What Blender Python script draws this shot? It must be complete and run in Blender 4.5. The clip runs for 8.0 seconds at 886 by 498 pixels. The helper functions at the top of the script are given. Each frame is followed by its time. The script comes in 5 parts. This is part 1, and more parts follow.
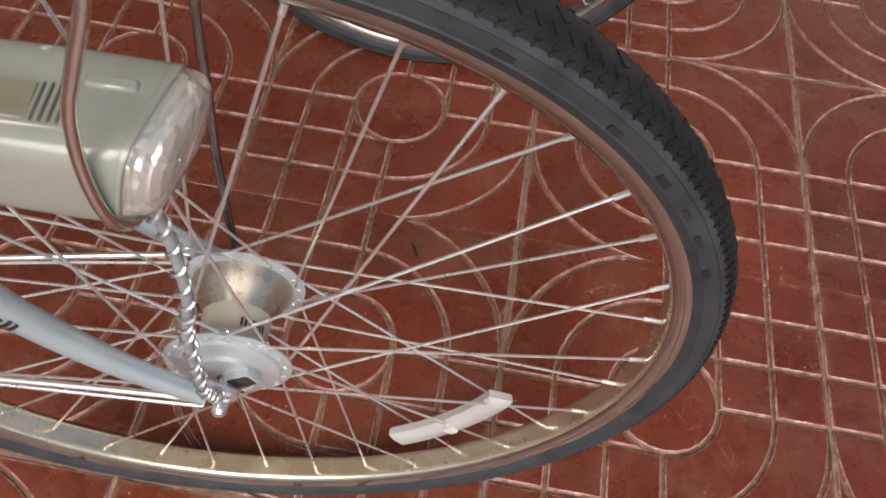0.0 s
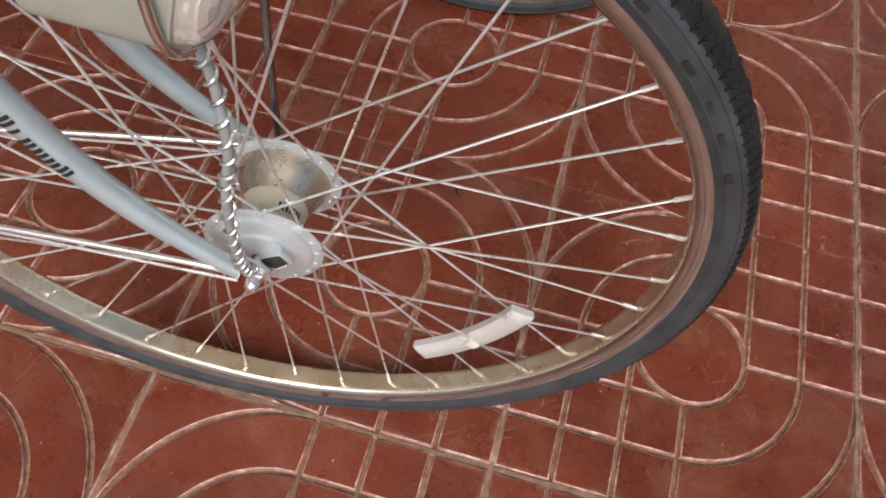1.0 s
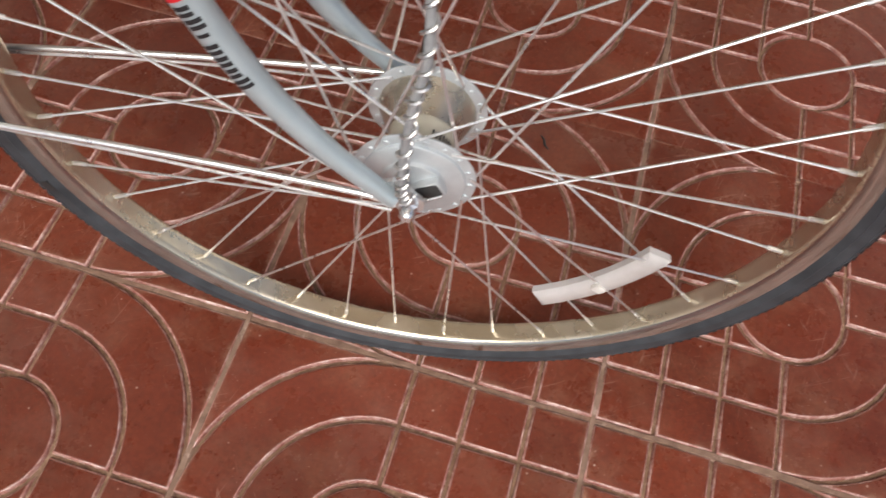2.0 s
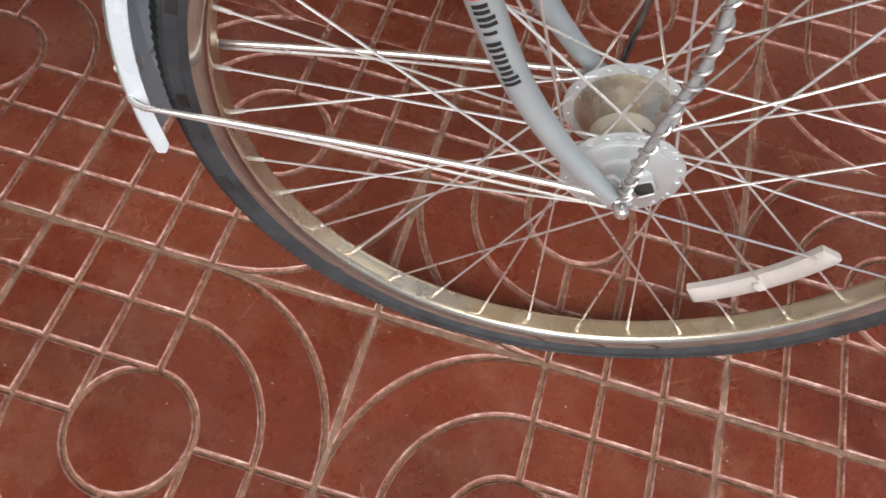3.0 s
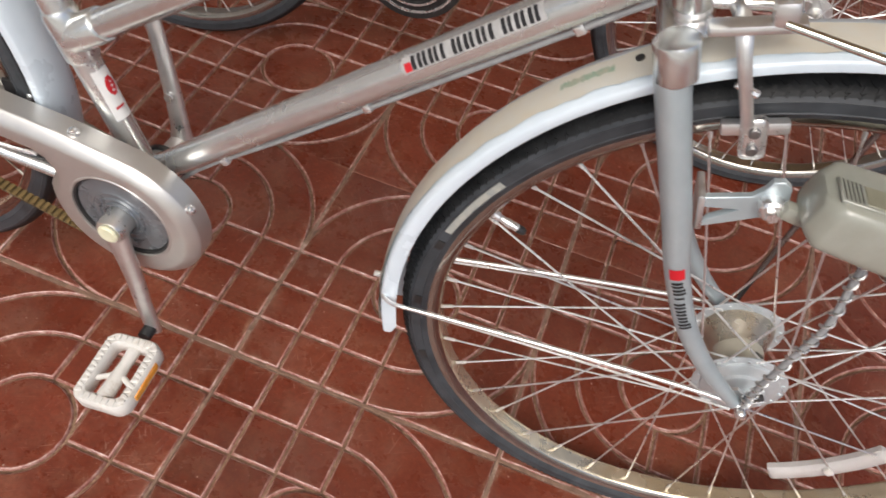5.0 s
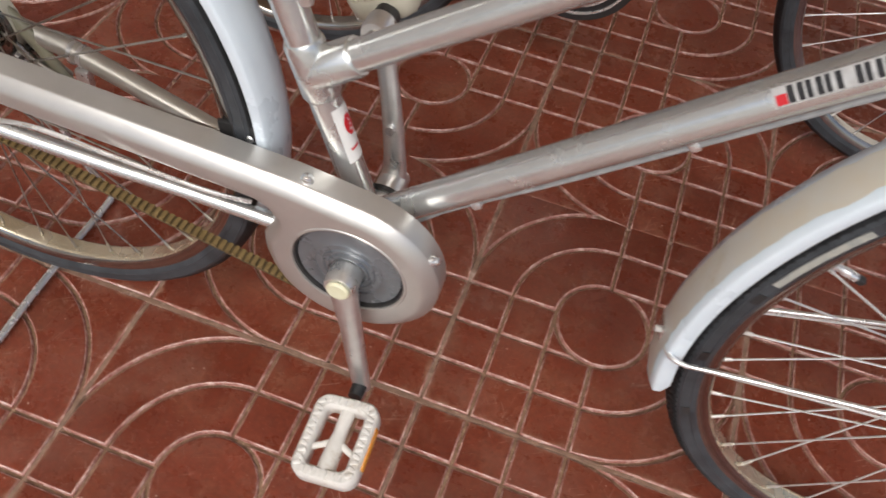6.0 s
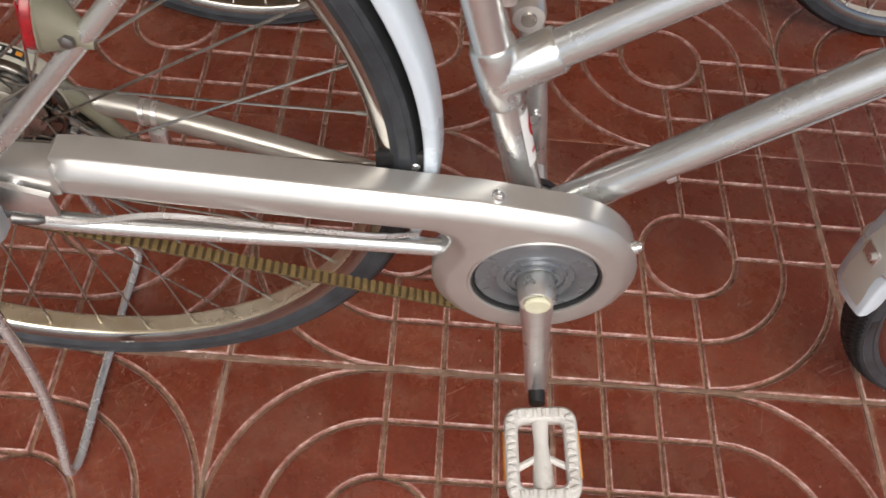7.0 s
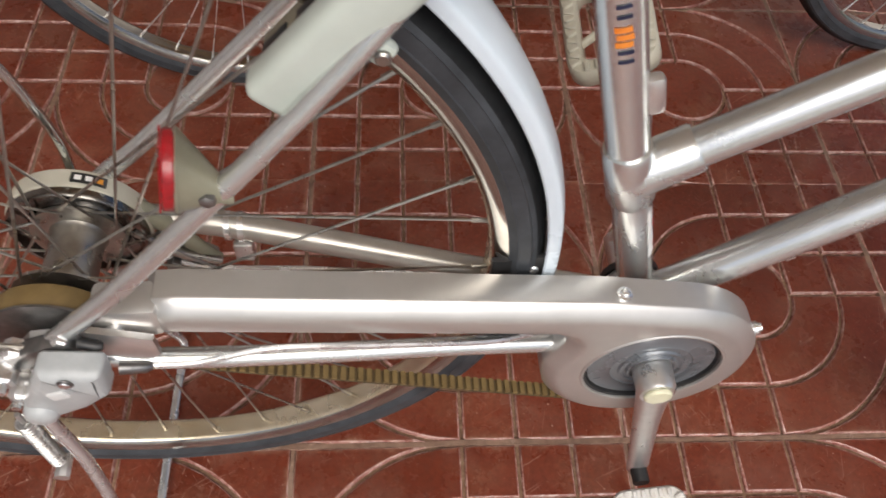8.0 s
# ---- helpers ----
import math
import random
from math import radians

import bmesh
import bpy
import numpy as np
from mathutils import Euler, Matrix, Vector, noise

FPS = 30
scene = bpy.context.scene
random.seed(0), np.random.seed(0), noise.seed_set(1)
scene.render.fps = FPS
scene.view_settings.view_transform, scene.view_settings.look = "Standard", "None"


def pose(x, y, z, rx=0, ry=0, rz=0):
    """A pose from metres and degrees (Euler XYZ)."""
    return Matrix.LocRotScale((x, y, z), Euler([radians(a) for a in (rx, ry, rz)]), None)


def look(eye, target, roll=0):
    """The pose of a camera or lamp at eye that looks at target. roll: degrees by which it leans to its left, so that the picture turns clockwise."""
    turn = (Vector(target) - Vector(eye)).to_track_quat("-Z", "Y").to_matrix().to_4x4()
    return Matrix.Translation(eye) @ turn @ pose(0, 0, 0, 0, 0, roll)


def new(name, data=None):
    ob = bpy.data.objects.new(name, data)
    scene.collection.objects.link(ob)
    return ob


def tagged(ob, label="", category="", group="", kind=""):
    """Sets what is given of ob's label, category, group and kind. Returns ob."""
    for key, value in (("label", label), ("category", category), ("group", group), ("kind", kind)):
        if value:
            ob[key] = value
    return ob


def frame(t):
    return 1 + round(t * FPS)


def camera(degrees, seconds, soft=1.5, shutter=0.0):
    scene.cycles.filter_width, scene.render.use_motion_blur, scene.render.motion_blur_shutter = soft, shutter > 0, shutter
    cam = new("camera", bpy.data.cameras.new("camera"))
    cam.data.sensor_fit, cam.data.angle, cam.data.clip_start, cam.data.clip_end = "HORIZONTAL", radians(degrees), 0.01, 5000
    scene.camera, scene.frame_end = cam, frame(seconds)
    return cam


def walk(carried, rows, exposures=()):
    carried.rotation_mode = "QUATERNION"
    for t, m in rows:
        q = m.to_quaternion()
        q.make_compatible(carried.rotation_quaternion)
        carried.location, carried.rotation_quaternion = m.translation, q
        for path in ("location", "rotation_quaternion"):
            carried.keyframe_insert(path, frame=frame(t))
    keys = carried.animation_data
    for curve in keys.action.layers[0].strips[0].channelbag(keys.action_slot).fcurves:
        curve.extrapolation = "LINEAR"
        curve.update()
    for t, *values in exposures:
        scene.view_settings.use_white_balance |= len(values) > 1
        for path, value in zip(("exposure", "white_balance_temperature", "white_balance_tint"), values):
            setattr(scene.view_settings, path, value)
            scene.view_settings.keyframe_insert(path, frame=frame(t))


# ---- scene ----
cam = camera(60.3, 8.0, shutter=0.25)
PATH = [
    (0, (0.338, -0.172, 0.86), (0.269, 0.877, -0.842), 6.7),
    (0.5, (0.378, -0.198, 0.848), (0.229, 0.819, -0.868), 5.4),
    (1, (0.366, -0.23, 0.846), (0.18, 0.759, -0.883), 5.5),
    (1.5, (0.338, -0.258, 0.824), (0.151, 0.703, -0.92), 6.1),
    (2, (0.265, -0.278, 0.807), (0.092, 0.661, -0.95), 6.6),
    (2.2, (0.223, -0.291, 0.796), (0.063, 0.645, -0.964), 7.2),
    (3.3, (0.081, -0.34, 0.81), (-0.056, 0.628, -0.934), 9.4),
    (3.5, (0.061, -0.348, 0.833), (-0.083, 0.646, -0.897), 9.7),
    (4, (0.037, -0.369, 0.903), (-0.132, 0.695, -0.782), 10.4),
    (4.2, (0.04, -0.376, 0.932), (-0.139, 0.713, -0.736), 10.7),
    (5.3, (-0.091, -0.443, 0.997), (-0.365, 0.748, -0.586), 10.7),
    (5.5, (-0.125, -0.439, 0.974), (-0.422, 0.747, -0.609), 9.9),
    (6, (-0.294, -0.411, 0.922), (-0.576, 0.732, -0.695), 7.4),
    (6.5, (-0.414, -0.386, 0.917), (-0.548, 0.718, -0.746), 6.8),
    (7, (-0.571, -0.377, 0.885), (-0.518, 0.691, -0.805), 6.7),
    (7.5, (-0.621, -0.321, 0.881), (-0.498, 0.731, -0.815), 6.6),
    (8, (-0.687, -0.295, 0.892), (-0.546, 0.782, -0.787), 6.2),
]
walk(cam, [(t, look(eye, target, roll)) for t, eye, target, roll in PATH],
     [(0, 0.53), (0.5, 0.58), (2, 0.61), (4, 0.65), (5.5, 0.47), (6.5, 0.42), (8, 0.41)])


# ---- light ----
world = bpy.data.worlds.new("sky")
scene.world = world
world.use_nodes = True
wn = world.node_tree.nodes
sky = wn.new("ShaderNodeTexSky")
sky.sky_type = "NISHITA"
sky.sun_disc = False
sky.sun_elevation = radians(52)
sky.sun_rotation = radians(170)
sky.air_density, sky.dust_density, sky.ozone_density = 0.8, 4.0, 1.0
world.node_tree.links.new(sky.outputs[0], wn["Background"].inputs[0])
wn["Background"].inputs[1].default_value = 0.092

sun = new("sun", bpy.data.lights.new("sun", "SUN"))
sun.data.energy, sun.data.angle, sun.data.color = 1.80, radians(55), (1.0, 0.97, 0.92)
sun.matrix_world = look((0.3, -2.3, 3.0), (0, 0, 0))


# ---- materials ----
def mat(name):
    m = bpy.data.materials.new(name)
    m.use_nodes = True
    return m, m.node_tree.nodes, m.node_tree.links, m.node_tree.nodes["Principled BSDF"]


def noise_node(n, l, scale, detail=4.0, rough=0.6, obj=True, stretch=None):
    tc = n.new("ShaderNodeTexCoord")
    t = n.new("ShaderNodeTexNoise")
    t.inputs["Scale"].default_value, t.inputs["Detail"].default_value, t.inputs["Roughness"].default_value = scale, detail, rough
    if stretch:
        mp = n.new("ShaderNodeMapping")
        mp.inputs["Scale"].default_value = stretch
        l.new(tc.outputs["Object"], mp.inputs[0])
        l.new(mp.outputs[0], t.inputs["Vector"])
    else:
        l.new(tc.outputs["Object"], t.inputs["Vector"])
    return t.outputs["Fac"]


def ramp(n, l, fac, stops):
    r = n.new("ShaderNodeValToRGB")
    e = r.color_ramp.elements
    while len(e) < len(stops):
        e.new(0.5)
    for k, (p, c) in enumerate(stops):
        e[k].position = p
        e[k].color = (*c, 1) if len(c) == 3 else c
    l.new(fac, r.inputs[0])
    return r.outputs[0]


def grey(v):
    return (v, v, v)


def bump(n, l, b, fac, strength, dist):
    k = n.new("ShaderNodeBump")
    k.inputs["Strength"].default_value, k.inputs["Distance"].default_value = strength, dist
    l.new(fac, k.inputs["Height"])
    l.new(k.outputs[0], b.inputs["Normal"])
    return k


def mix(n, l, fac, a, b, kind="MIX"):
    m = n.new("ShaderNodeMix")
    m.data_type, m.blend_type = "RGBA", kind
    for k, v in ((0, fac), (6, a), (7, b)):
        if isinstance(v, (int, float)):
            m.inputs[k].default_value = v
        elif isinstance(v, tuple):
            m.inputs[k].default_value = (*v, 1)
        else:
            l.new(v, m.inputs[k])
    return m.outputs[2]


def simple(name, c0, c1, metal, r0, r1, scale=60, bmp=0.0, coat=0.0, grime=None, grime_at=0.62):
    m, n, l, b = mat(name)
    f = noise_node(n, l, scale)
    col = ramp(n, l, f, [(0.3, c0), (0.7, c1)])
    if grime:
        g = ramp(n, l, noise_node(n, l, scale * 0.35, 6, 0.7), [(grime_at, grey(0)), (grime_at + 0.14, grey(1))])
        col = mix(n, l, g, col, grime)
    l.new(col, b.inputs["Base Color"])
    b.inputs["Metallic"].default_value = metal
    l.new(ramp(n, l, noise_node(n, l, scale * 0.5, 5), [(0.3, grey(r0)), (0.7, grey(r1))]), b.inputs["Roughness"])
    b.inputs["Coat Weight"].default_value = coat
    b.inputs["Coat Roughness"].default_value = 0.16
    if bmp:
        bump(n, l, b, noise_node(n, l, scale * 4, 3), bmp, 0.0006)
    return m


M_SILVER = simple("silver_paint", (0.69, 0.71, 0.70), (0.74, 0.76, 0.75), 0.86, 0.235, 0.285, 40, 0.0, 0.10)
M_FORK = simple("silver_blue_paint", (0.42, 0.495, 0.525), (0.48, 0.555, 0.585), 0.46, 0.36, 0.42, 40, 0.0, 0.12)
# Duller, tan-tinted silver, used on the far chain stay only.
M_CHAMPAGNE = simple("beige_silver_paint", (0.46, 0.44, 0.40), (0.54, 0.52, 0.475), 0.72, 0.30, 0.42, 40, 0.0, 0.0, (0.34, 0.31, 0.25), 0.64)
M_CASE = simple("chaincase_paint", (0.55, 0.54, 0.515), (0.605, 0.595, 0.57), 0.70, 0.29, 0.35, 30, 0.0, 0.03)
M_GUARD = simple("mudguard_paint", (0.63, 0.725, 0.80), (0.69, 0.78, 0.85), 0.05, 0.24, 0.36, 25, 0.0, 0.4, (0.45, 0.43, 0.37), 0.70)
M_ALLOY = simple("polished_alloy", (0.70, 0.70, 0.69), (0.80, 0.80, 0.79), 0.88, 0.24, 0.40, 80, 0.04, 0.0, (0.48, 0.43, 0.37), 0.68)
M_HUB = simple("satin_hub_alloy", (0.52, 0.565, 0.585), (0.61, 0.655, 0.675), 0.50, 0.34, 0.48, 70, 0.04, 0.0, (0.42, 0.41, 0.38), 0.66)
M_STEEL = simple("stainless_rim", (0.38, 0.365, 0.335), (0.48, 0.46, 0.425), 1.0, 0.07, 0.16, 45, 0.02, 0.0, (0.30, 0.25, 0.19), 0.64)
M_RIMBED = simple("stained_rim_bed", (0.62, 0.53, 0.375), (0.78, 0.70, 0.54), 0.80, 0.18, 0.34, 28, 0.03, 0.0, (0.20, 0.13, 0.06), 0.59)
M_OLIVE = simple("olive_grey_plastic", (0.20, 0.195, 0.14), (0.27, 0.26, 0.19), 0.0, 0.3, 0.45, 40, 0.03, 0.1)
M_WIRE = simple("chrome_wire", (0.62, 0.645, 0.61), (0.70, 0.725, 0.69), 1.0, 0.06, 0.12, 90)
M_DARKCHROME = simple("tarnished_chrome", (0.24, 0.245, 0.24), (0.34, 0.345, 0.34), 1.0, 0.10, 0.20, 90)
M_SPARKLE = simple("silvered_reflector", (0.84, 0.84, 0.83), (0.94, 0.94, 0.93), 0.70, 0.10, 0.20, 120)
M_CHROME = simple("chromed_steel", (0.78, 0.78, 0.775), (0.86, 0.86, 0.855), 0.9, 0.20, 0.34, 90, 0.0, 0.0, (0.40, 0.34, 0.28), 0.72)
M_SPOKE = simple("spoke_steel", (0.80, 0.80, 0.79), (0.90, 0.90, 0.89), 0.88, 0.25, 0.36, 120)
M_STAND = simple("dull_zinc_steel", (0.66, 0.67, 0.67), (0.76, 0.77, 0.77), 0.72, 0.20, 0.30, 120)
M_DARKSTEEL = simple("dark_steel", (0.16, 0.16, 0.16), (0.30, 0.29, 0.28), 0.9, 0.3, 0.5, 90)
M_RUBBER = simple("tyre_rubber", (0.007, 0.0078, 0.0085), (0.018, 0.0195, 0.021), 0.0, 0.42, 0.65, 55, 0.25, 0.0, (0.045, 0.040, 0.033), 0.66)
M_SIDEWALL = simple("grey_sidewall", (0.030, 0.033, 0.037), (0.060, 0.066, 0.074), 0.0, 0.32, 0.55, 40, 0.3, 0.0, (0.009, 0.009, 0.010), 0.66)
for m in (M_RUBBER, M_SIDEWALL):
    m.node_tree.nodes["Principled BSDF"].inputs["Specular IOR Level"].default_value = 0.24
M_BLACK = simple("black_plastic", (0.012, 0.012, 0.013), (0.03, 0.03, 0.03), 0.0, 0.35, 0.6, 60)
M_CREAM = simple("cream_plastic", (0.42, 0.40, 0.32), (0.49, 0.47, 0.39), 0.0, 0.3, 0.45, 30, 0.05, 0.1, (0.36, 0.32, 0.24), 0.66)
M_LAMP = simple("lamp_plastic", (0.285, 0.293, 0.250), (0.330, 0.338, 0.295), 0.0, 0.13, 0.22, 30, 0.02, 0.6, (0.24, 0.23, 0.19), 0.70)
M_LOCK = simple("lock_plastic", (0.47, 0.52, 0.47), (0.53, 0.58, 0.53), 0.0, 0.3, 0.45, 30, 0.05, 0.1, (0.36, 0.33, 0.26), 0.68)
M_WHITE = simple("white_plastic", (0.60, 0.585, 0.55), (0.70, 0.685, 0.65), 0.0, 0.35, 0.55, 60, 0.1, 0.0, (0.40, 0.33, 0.25), 0.58)
M_GREYPL = simple("grey_plastic", (0.36, 0.38, 0.385), (0.46, 0.48, 0.485), 0.0, 0.25, 0.45, 50, 0.04, 0.2, (0.62, 0.62, 0.60), 0.60)
M_SCUFF = simple("scuffed_plastic", (0.58, 0.59, 0.58), (0.70, 0.70, 0.69), 0.0, 0.35, 0.55, 140, 0.1)
M_DISC = simple("slate_plastic", (0.18, 0.197, 0.215), (0.215, 0.235, 0.255), 0.50, 0.24, 0.32, 60, 0.0)
M_CAP = simple("ivory_cap", (0.66, 0.65, 0.45), (0.74, 0.73, 0.55), 0.0, 0.35, 0.5, 90)
M_BELT = simple("ochre_belt", (0.135, 0.088, 0.030), (0.20, 0.135, 0.050), 0.0, 0.55, 0.75, 120, 0.2)
M_BELTBAND = simple("dark_belt_band", (0.060, 0.038, 0.014), (0.085, 0.056, 0.022), 0.0, 0.6, 0.8, 120)
M_RED = simple("red_reflector", (0.22, 0.002, 0.006), (0.42, 0.006, 0.014), 0.0, 0.1, 0.2, 260, 0.6, 0.6)
M_REDINK = simple("red_ink", (0.52, 0.008, 0.018), (0.60, 0.018, 0.028), 0.0, 0.4, 0.5)
M_BLACKINK = simple("black_ink", (0.008, 0.008, 0.010), (0.018, 0.018, 0.020), 0.0, 0.4, 0.5)
M_NAVY = simple("navy_ink", (0.016, 0.020, 0.050), (0.03, 0.036, 0.08), 0.0, 0.4, 0.5)
M_ORANGE = simple("orange_ink", (0.80, 0.22, 0.03), (0.85, 0.30, 0.05), 0.0, 0.3, 0.5)
M_AMBER = simple("amber_reflector", (0.72, 0.26, 0.03), (0.82, 0.38, 0.06), 0.0, 0.15, 0.3, 150, 0.2, 0.4)
M_LABEL = simple("faded_label", (0.27, 0.29, 0.28), (0.43, 0.42, 0.37), 0.0, 0.4, 0.6, 90)
M_VENT = simple("dark_olive_slot", (0.075, 0.075, 0.06), (0.12, 0.12, 0.10), 0.0, 0.4, 0.6, 90)
M_CABLE = simple("grey_cable", (0.22, 0.225, 0.23), (0.32, 0.325, 0.33), 0.0, 0.4, 0.6, 90)
M_WRAP = simple("grey_wrap", (0.44, 0.44, 0.43), (0.60, 0.60, 0.59), 0.80, 0.22, 0.36, 120)
# Darker and tan: the cone's reflected surroundings are put into its colour.
M_CONE = simple("alloy_tan_reflection", (0.46, 0.42, 0.34), (0.58, 0.54, 0.45), 0.85, 0.22, 0.34, 60, 0.03, 0.0, (0.34, 0.29, 0.22), 0.64)
M_PAPER = simple("white_sticker", (0.74, 0.74, 0.72), (0.80, 0.80, 0.78), 0.0, 0.3, 0.5, 60)
M_OUTLINE = simple("worn_label", (0.46, 0.46, 0.455), (0.66, 0.66, 0.65), 0.35, 0.35, 0.5, 90)
M_YELLOW = simple("yellow_sticker", (0.80, 0.50, 0.03), (0.85, 0.58, 0.05), 0.0, 0.3, 0.5, 60)
M_GREENPATCH = simple("green_corrosion", (0.46, 0.42, 0.33), (0.22, 0.40, 0.30), 0.0, 0.5, 0.7, 110, 0.2, 0.0, (0.42, 0.50, 0.52), 0.56)
# Tan of dirt and of reflected cream, both put into the film's colour.
M_TANPATCH = simple("tan_dirt_and_reflection", (0.60, 0.61, 0.57), (0.62, 0.57, 0.46), 0.0, 0.30, 0.45, 22, 0.05, 0.2, (0.46, 0.39, 0.28), 0.64)
M_DULL = simple("dull_worn_steel", (0.30, 0.28, 0.25), (0.46, 0.44, 0.40), 0.95, 0.22, 0.40, 70, 0.03, 0.0, (0.16, 0.13, 0.10), 0.60)
M_DRUM = simple("dark_polished_steel", (0.16, 0.155, 0.145), (0.30, 0.285, 0.265), 1.0, 0.12, 0.28, 70, 0.03, 0.0, (0.10, 0.08, 0.06), 0.58)


def clear_plastic(name, tint, trans, rough):
    m, n, l, b = mat(name)
    f = noise_node(n, l, 90)
    l.new(ramp(n, l, f, [(0.3, tint), (0.7, tuple(min(1, c * 1.1) for c in tint))]), b.inputs["Base Color"])
    b.inputs["Transmission Weight"].default_value = trans
    b.inputs["Roughness"].default_value = rough
    b.inputs["IOR"].default_value = 1.46
    return m


M_REFL = clear_plastic("clear_reflector", (0.74, 0.72, 0.70), 0.45, 0.22)
M_LENS = clear_plastic("lamp_lens", (0.82, 0.82, 0.77), 0.95, 0.04)
M_LENS.node_tree.nodes["Principled BSDF"].inputs["IOR"].default_value = 1.18


def tile_material():
    m, n, l, b = mat("red_cement_tile")
    oi = n.new("ShaderNodeObjectInfo")
    tc = n.new("ShaderNodeTexCoord")
    off = n.new("ShaderNodeVectorMath")
    off.operation = "MULTIPLY_ADD"
    l.new(oi.outputs["Random"], off.inputs[0])
    off.inputs[1].default_value = (37.0, 19.0, 53.0)
    l.new(tc.outputs["Object"], off.inputs[2])

    def nz(scale, detail, rough, lac=2.0):
        t = n.new("ShaderNodeTexNoise")
        t.inputs["Scale"].default_value, t.inputs["Detail"].default_value, t.inputs["Roughness"].default_value = scale, detail, rough
        t.inputs["Lacunarity"].default_value = lac
        l.new(off.outputs[0], t.inputs["Vector"])
        return t.outputs["Fac"]
    base = ramp(n, l, nz(5, 6, 0.62), [(0.3, (0.128, 0.036, 0.024)), (0.55, (0.182, 0.051, 0.034)), (0.75, (0.215, 0.074, 0.050))])
    dust = ramp(n, l, nz(11, 8, 0.72), [(0.48, grey(0)), (0.80, grey(0.55))])
    col = mix(n, l, dust, base, (0.30, 0.155, 0.105))
    fine = ramp(n, l, nz(160, 4, 0.7), [(0.35, grey(0.82)), (0.65, grey(1.12))])
    col = mix(n, l, 1.0, col, fine, "MULTIPLY")
    speck = ramp(n, l, nz(420, 2, 0.5), [(0.715, grey(0)), (0.74, grey(0.6))])
    col = mix(n, l, speck, col, (0.50, 0.36, 0.29))
    dark = ramp(n, l, nz(60, 3, 0.5), [(0.74, grey(0)), (0.79, grey(0.6))])
    col = mix(n, l, dark, col, (0.075, 0.018, 0.012))
    # thin pale scratches in patches, small pale chips, broad stains
    patch = ramp(n, l, nz(6.5, 3, 0.5), [(0.48, grey(0)), (0.62, grey(1))])
    for ang, sx, thr in ((0.5, 22.0, 0.695), (2.2, 30.0, 0.70), (1.35, 26.0, 0.71)):
        mp = n.new("ShaderNodeMapping")
        mp.inputs["Rotation"].default_value = (0, 0, ang)
        mp.vector_type = "TEXTURE"
        mp.inputs["Scale"].default_value = (1 / sx, 1 / 300.0, 1.0)
        l.new(off.outputs[0], mp.inputs[0])
        sc = n.new("ShaderNodeTexNoise")
        sc.inputs["Scale"].default_value, sc.inputs["Detail"].default_value, sc.inputs["Distortion"].default_value = 1.0, 1.0, 0.6
        l.new(mp.outputs[0], sc.inputs["Vector"])
        f = mix(n, l, 1.0, ramp(n, l, sc.outputs["Fac"], [(thr, grey(0)), (thr + 0.03, grey(0.42))]), patch, "MULTIPLY")
        col = mix(n, l, f, col, (0.40, 0.24, 0.19))
    vo = n.new("ShaderNodeTexVoronoi")
    vo.inputs["Scale"].default_value = 62.0
    l.new(off.outputs[0], vo.inputs["Vector"])
    near = ramp(n, l, vo.outputs["Distance"], [(0.055, grey(1)), (0.095, grey(0))])
    sv = n.new("ShaderNodeSeparateColor")
    l.new(vo.outputs["Color"], sv.inputs[0])
    few = ramp(n, l, sv.outputs[0], [(0.22, grey(0.85)), (0.26, grey(0))])
    col = mix(n, l, mix(n, l, 1.0, near, few, "MULTIPLY"), col, (0.52, 0.38, 0.32))
    haze = ramp(n, l, nz(9, 8, 0.75), [(0.50, grey(0)), (0.68, grey(0.36))])
    col = mix(n, l, haze, col, (0.25, 0.135, 0.105))
    stain = ramp(n, l, nz(3.2, 4, 0.5), [(0.36, grey(0.86)), (0.64, grey(1.10))])
    col = mix(n, l, 1.0, col, stain, "MULTIPLY")
    # cement smeared along the tile's edges
    sp = n.new("ShaderNodeSeparateXYZ")
    l.new(tc.outputs["Object"], sp.inputs[0])
    ab = []
    for k in (0, 1):
        q = n.new("ShaderNodeMath")
        q.operation = "ABSOLUTE"
        l.new(sp.outputs[k], q.inputs[0])
        ab.append(q.outputs[0])
    mx = n.new("ShaderNodeMath")
    mx.operation = "MAXIMUM"
    l.new(ab[0], mx.inputs[0])
    l.new(ab[1], mx.inputs[1])
    sm = n.new("ShaderNodeMath")
    sm.operation = "MULTIPLY_ADD"
    l.new(nz(38, 5, 0.65), sm.inputs[0])
    sm.inputs[1].default_value = 0.032
    l.new(mx.outputs[0], sm.inputs[2])
    smear = ramp(n, l, sm.outputs[0], [(0.209, grey(0)), (0.2155, grey(0.5))])
    col = mix(n, l, smear, col, (0.36, 0.23, 0.165))
    hv = n.new("ShaderNodeHueSaturation")
    hv.inputs["Saturation"].default_value = 1.10
    rv = n.new("ShaderNodeMapRange")
    rv.inputs[3].default_value, rv.inputs[4].default_value = 0.79, 1.05
    l.new(oi.outputs["Random"], rv.inputs[0])
    l.new(rv.outputs[0], hv.inputs["Value"])
    l.new(col, hv.inputs["Color"])
    l.new(hv.outputs[0], b.inputs["Base Color"])
    l.new(ramp(n, l, nz(14, 7, 0.7), [(0.3, grey(0.17)), (0.7, grey(0.42))]), b.inputs["Roughness"])
    b.inputs["Specular IOR Level"].default_value = 0.48
    bump(n, l, b, nz(45, 7, 0.62), 0.20, 0.0014)
    return m


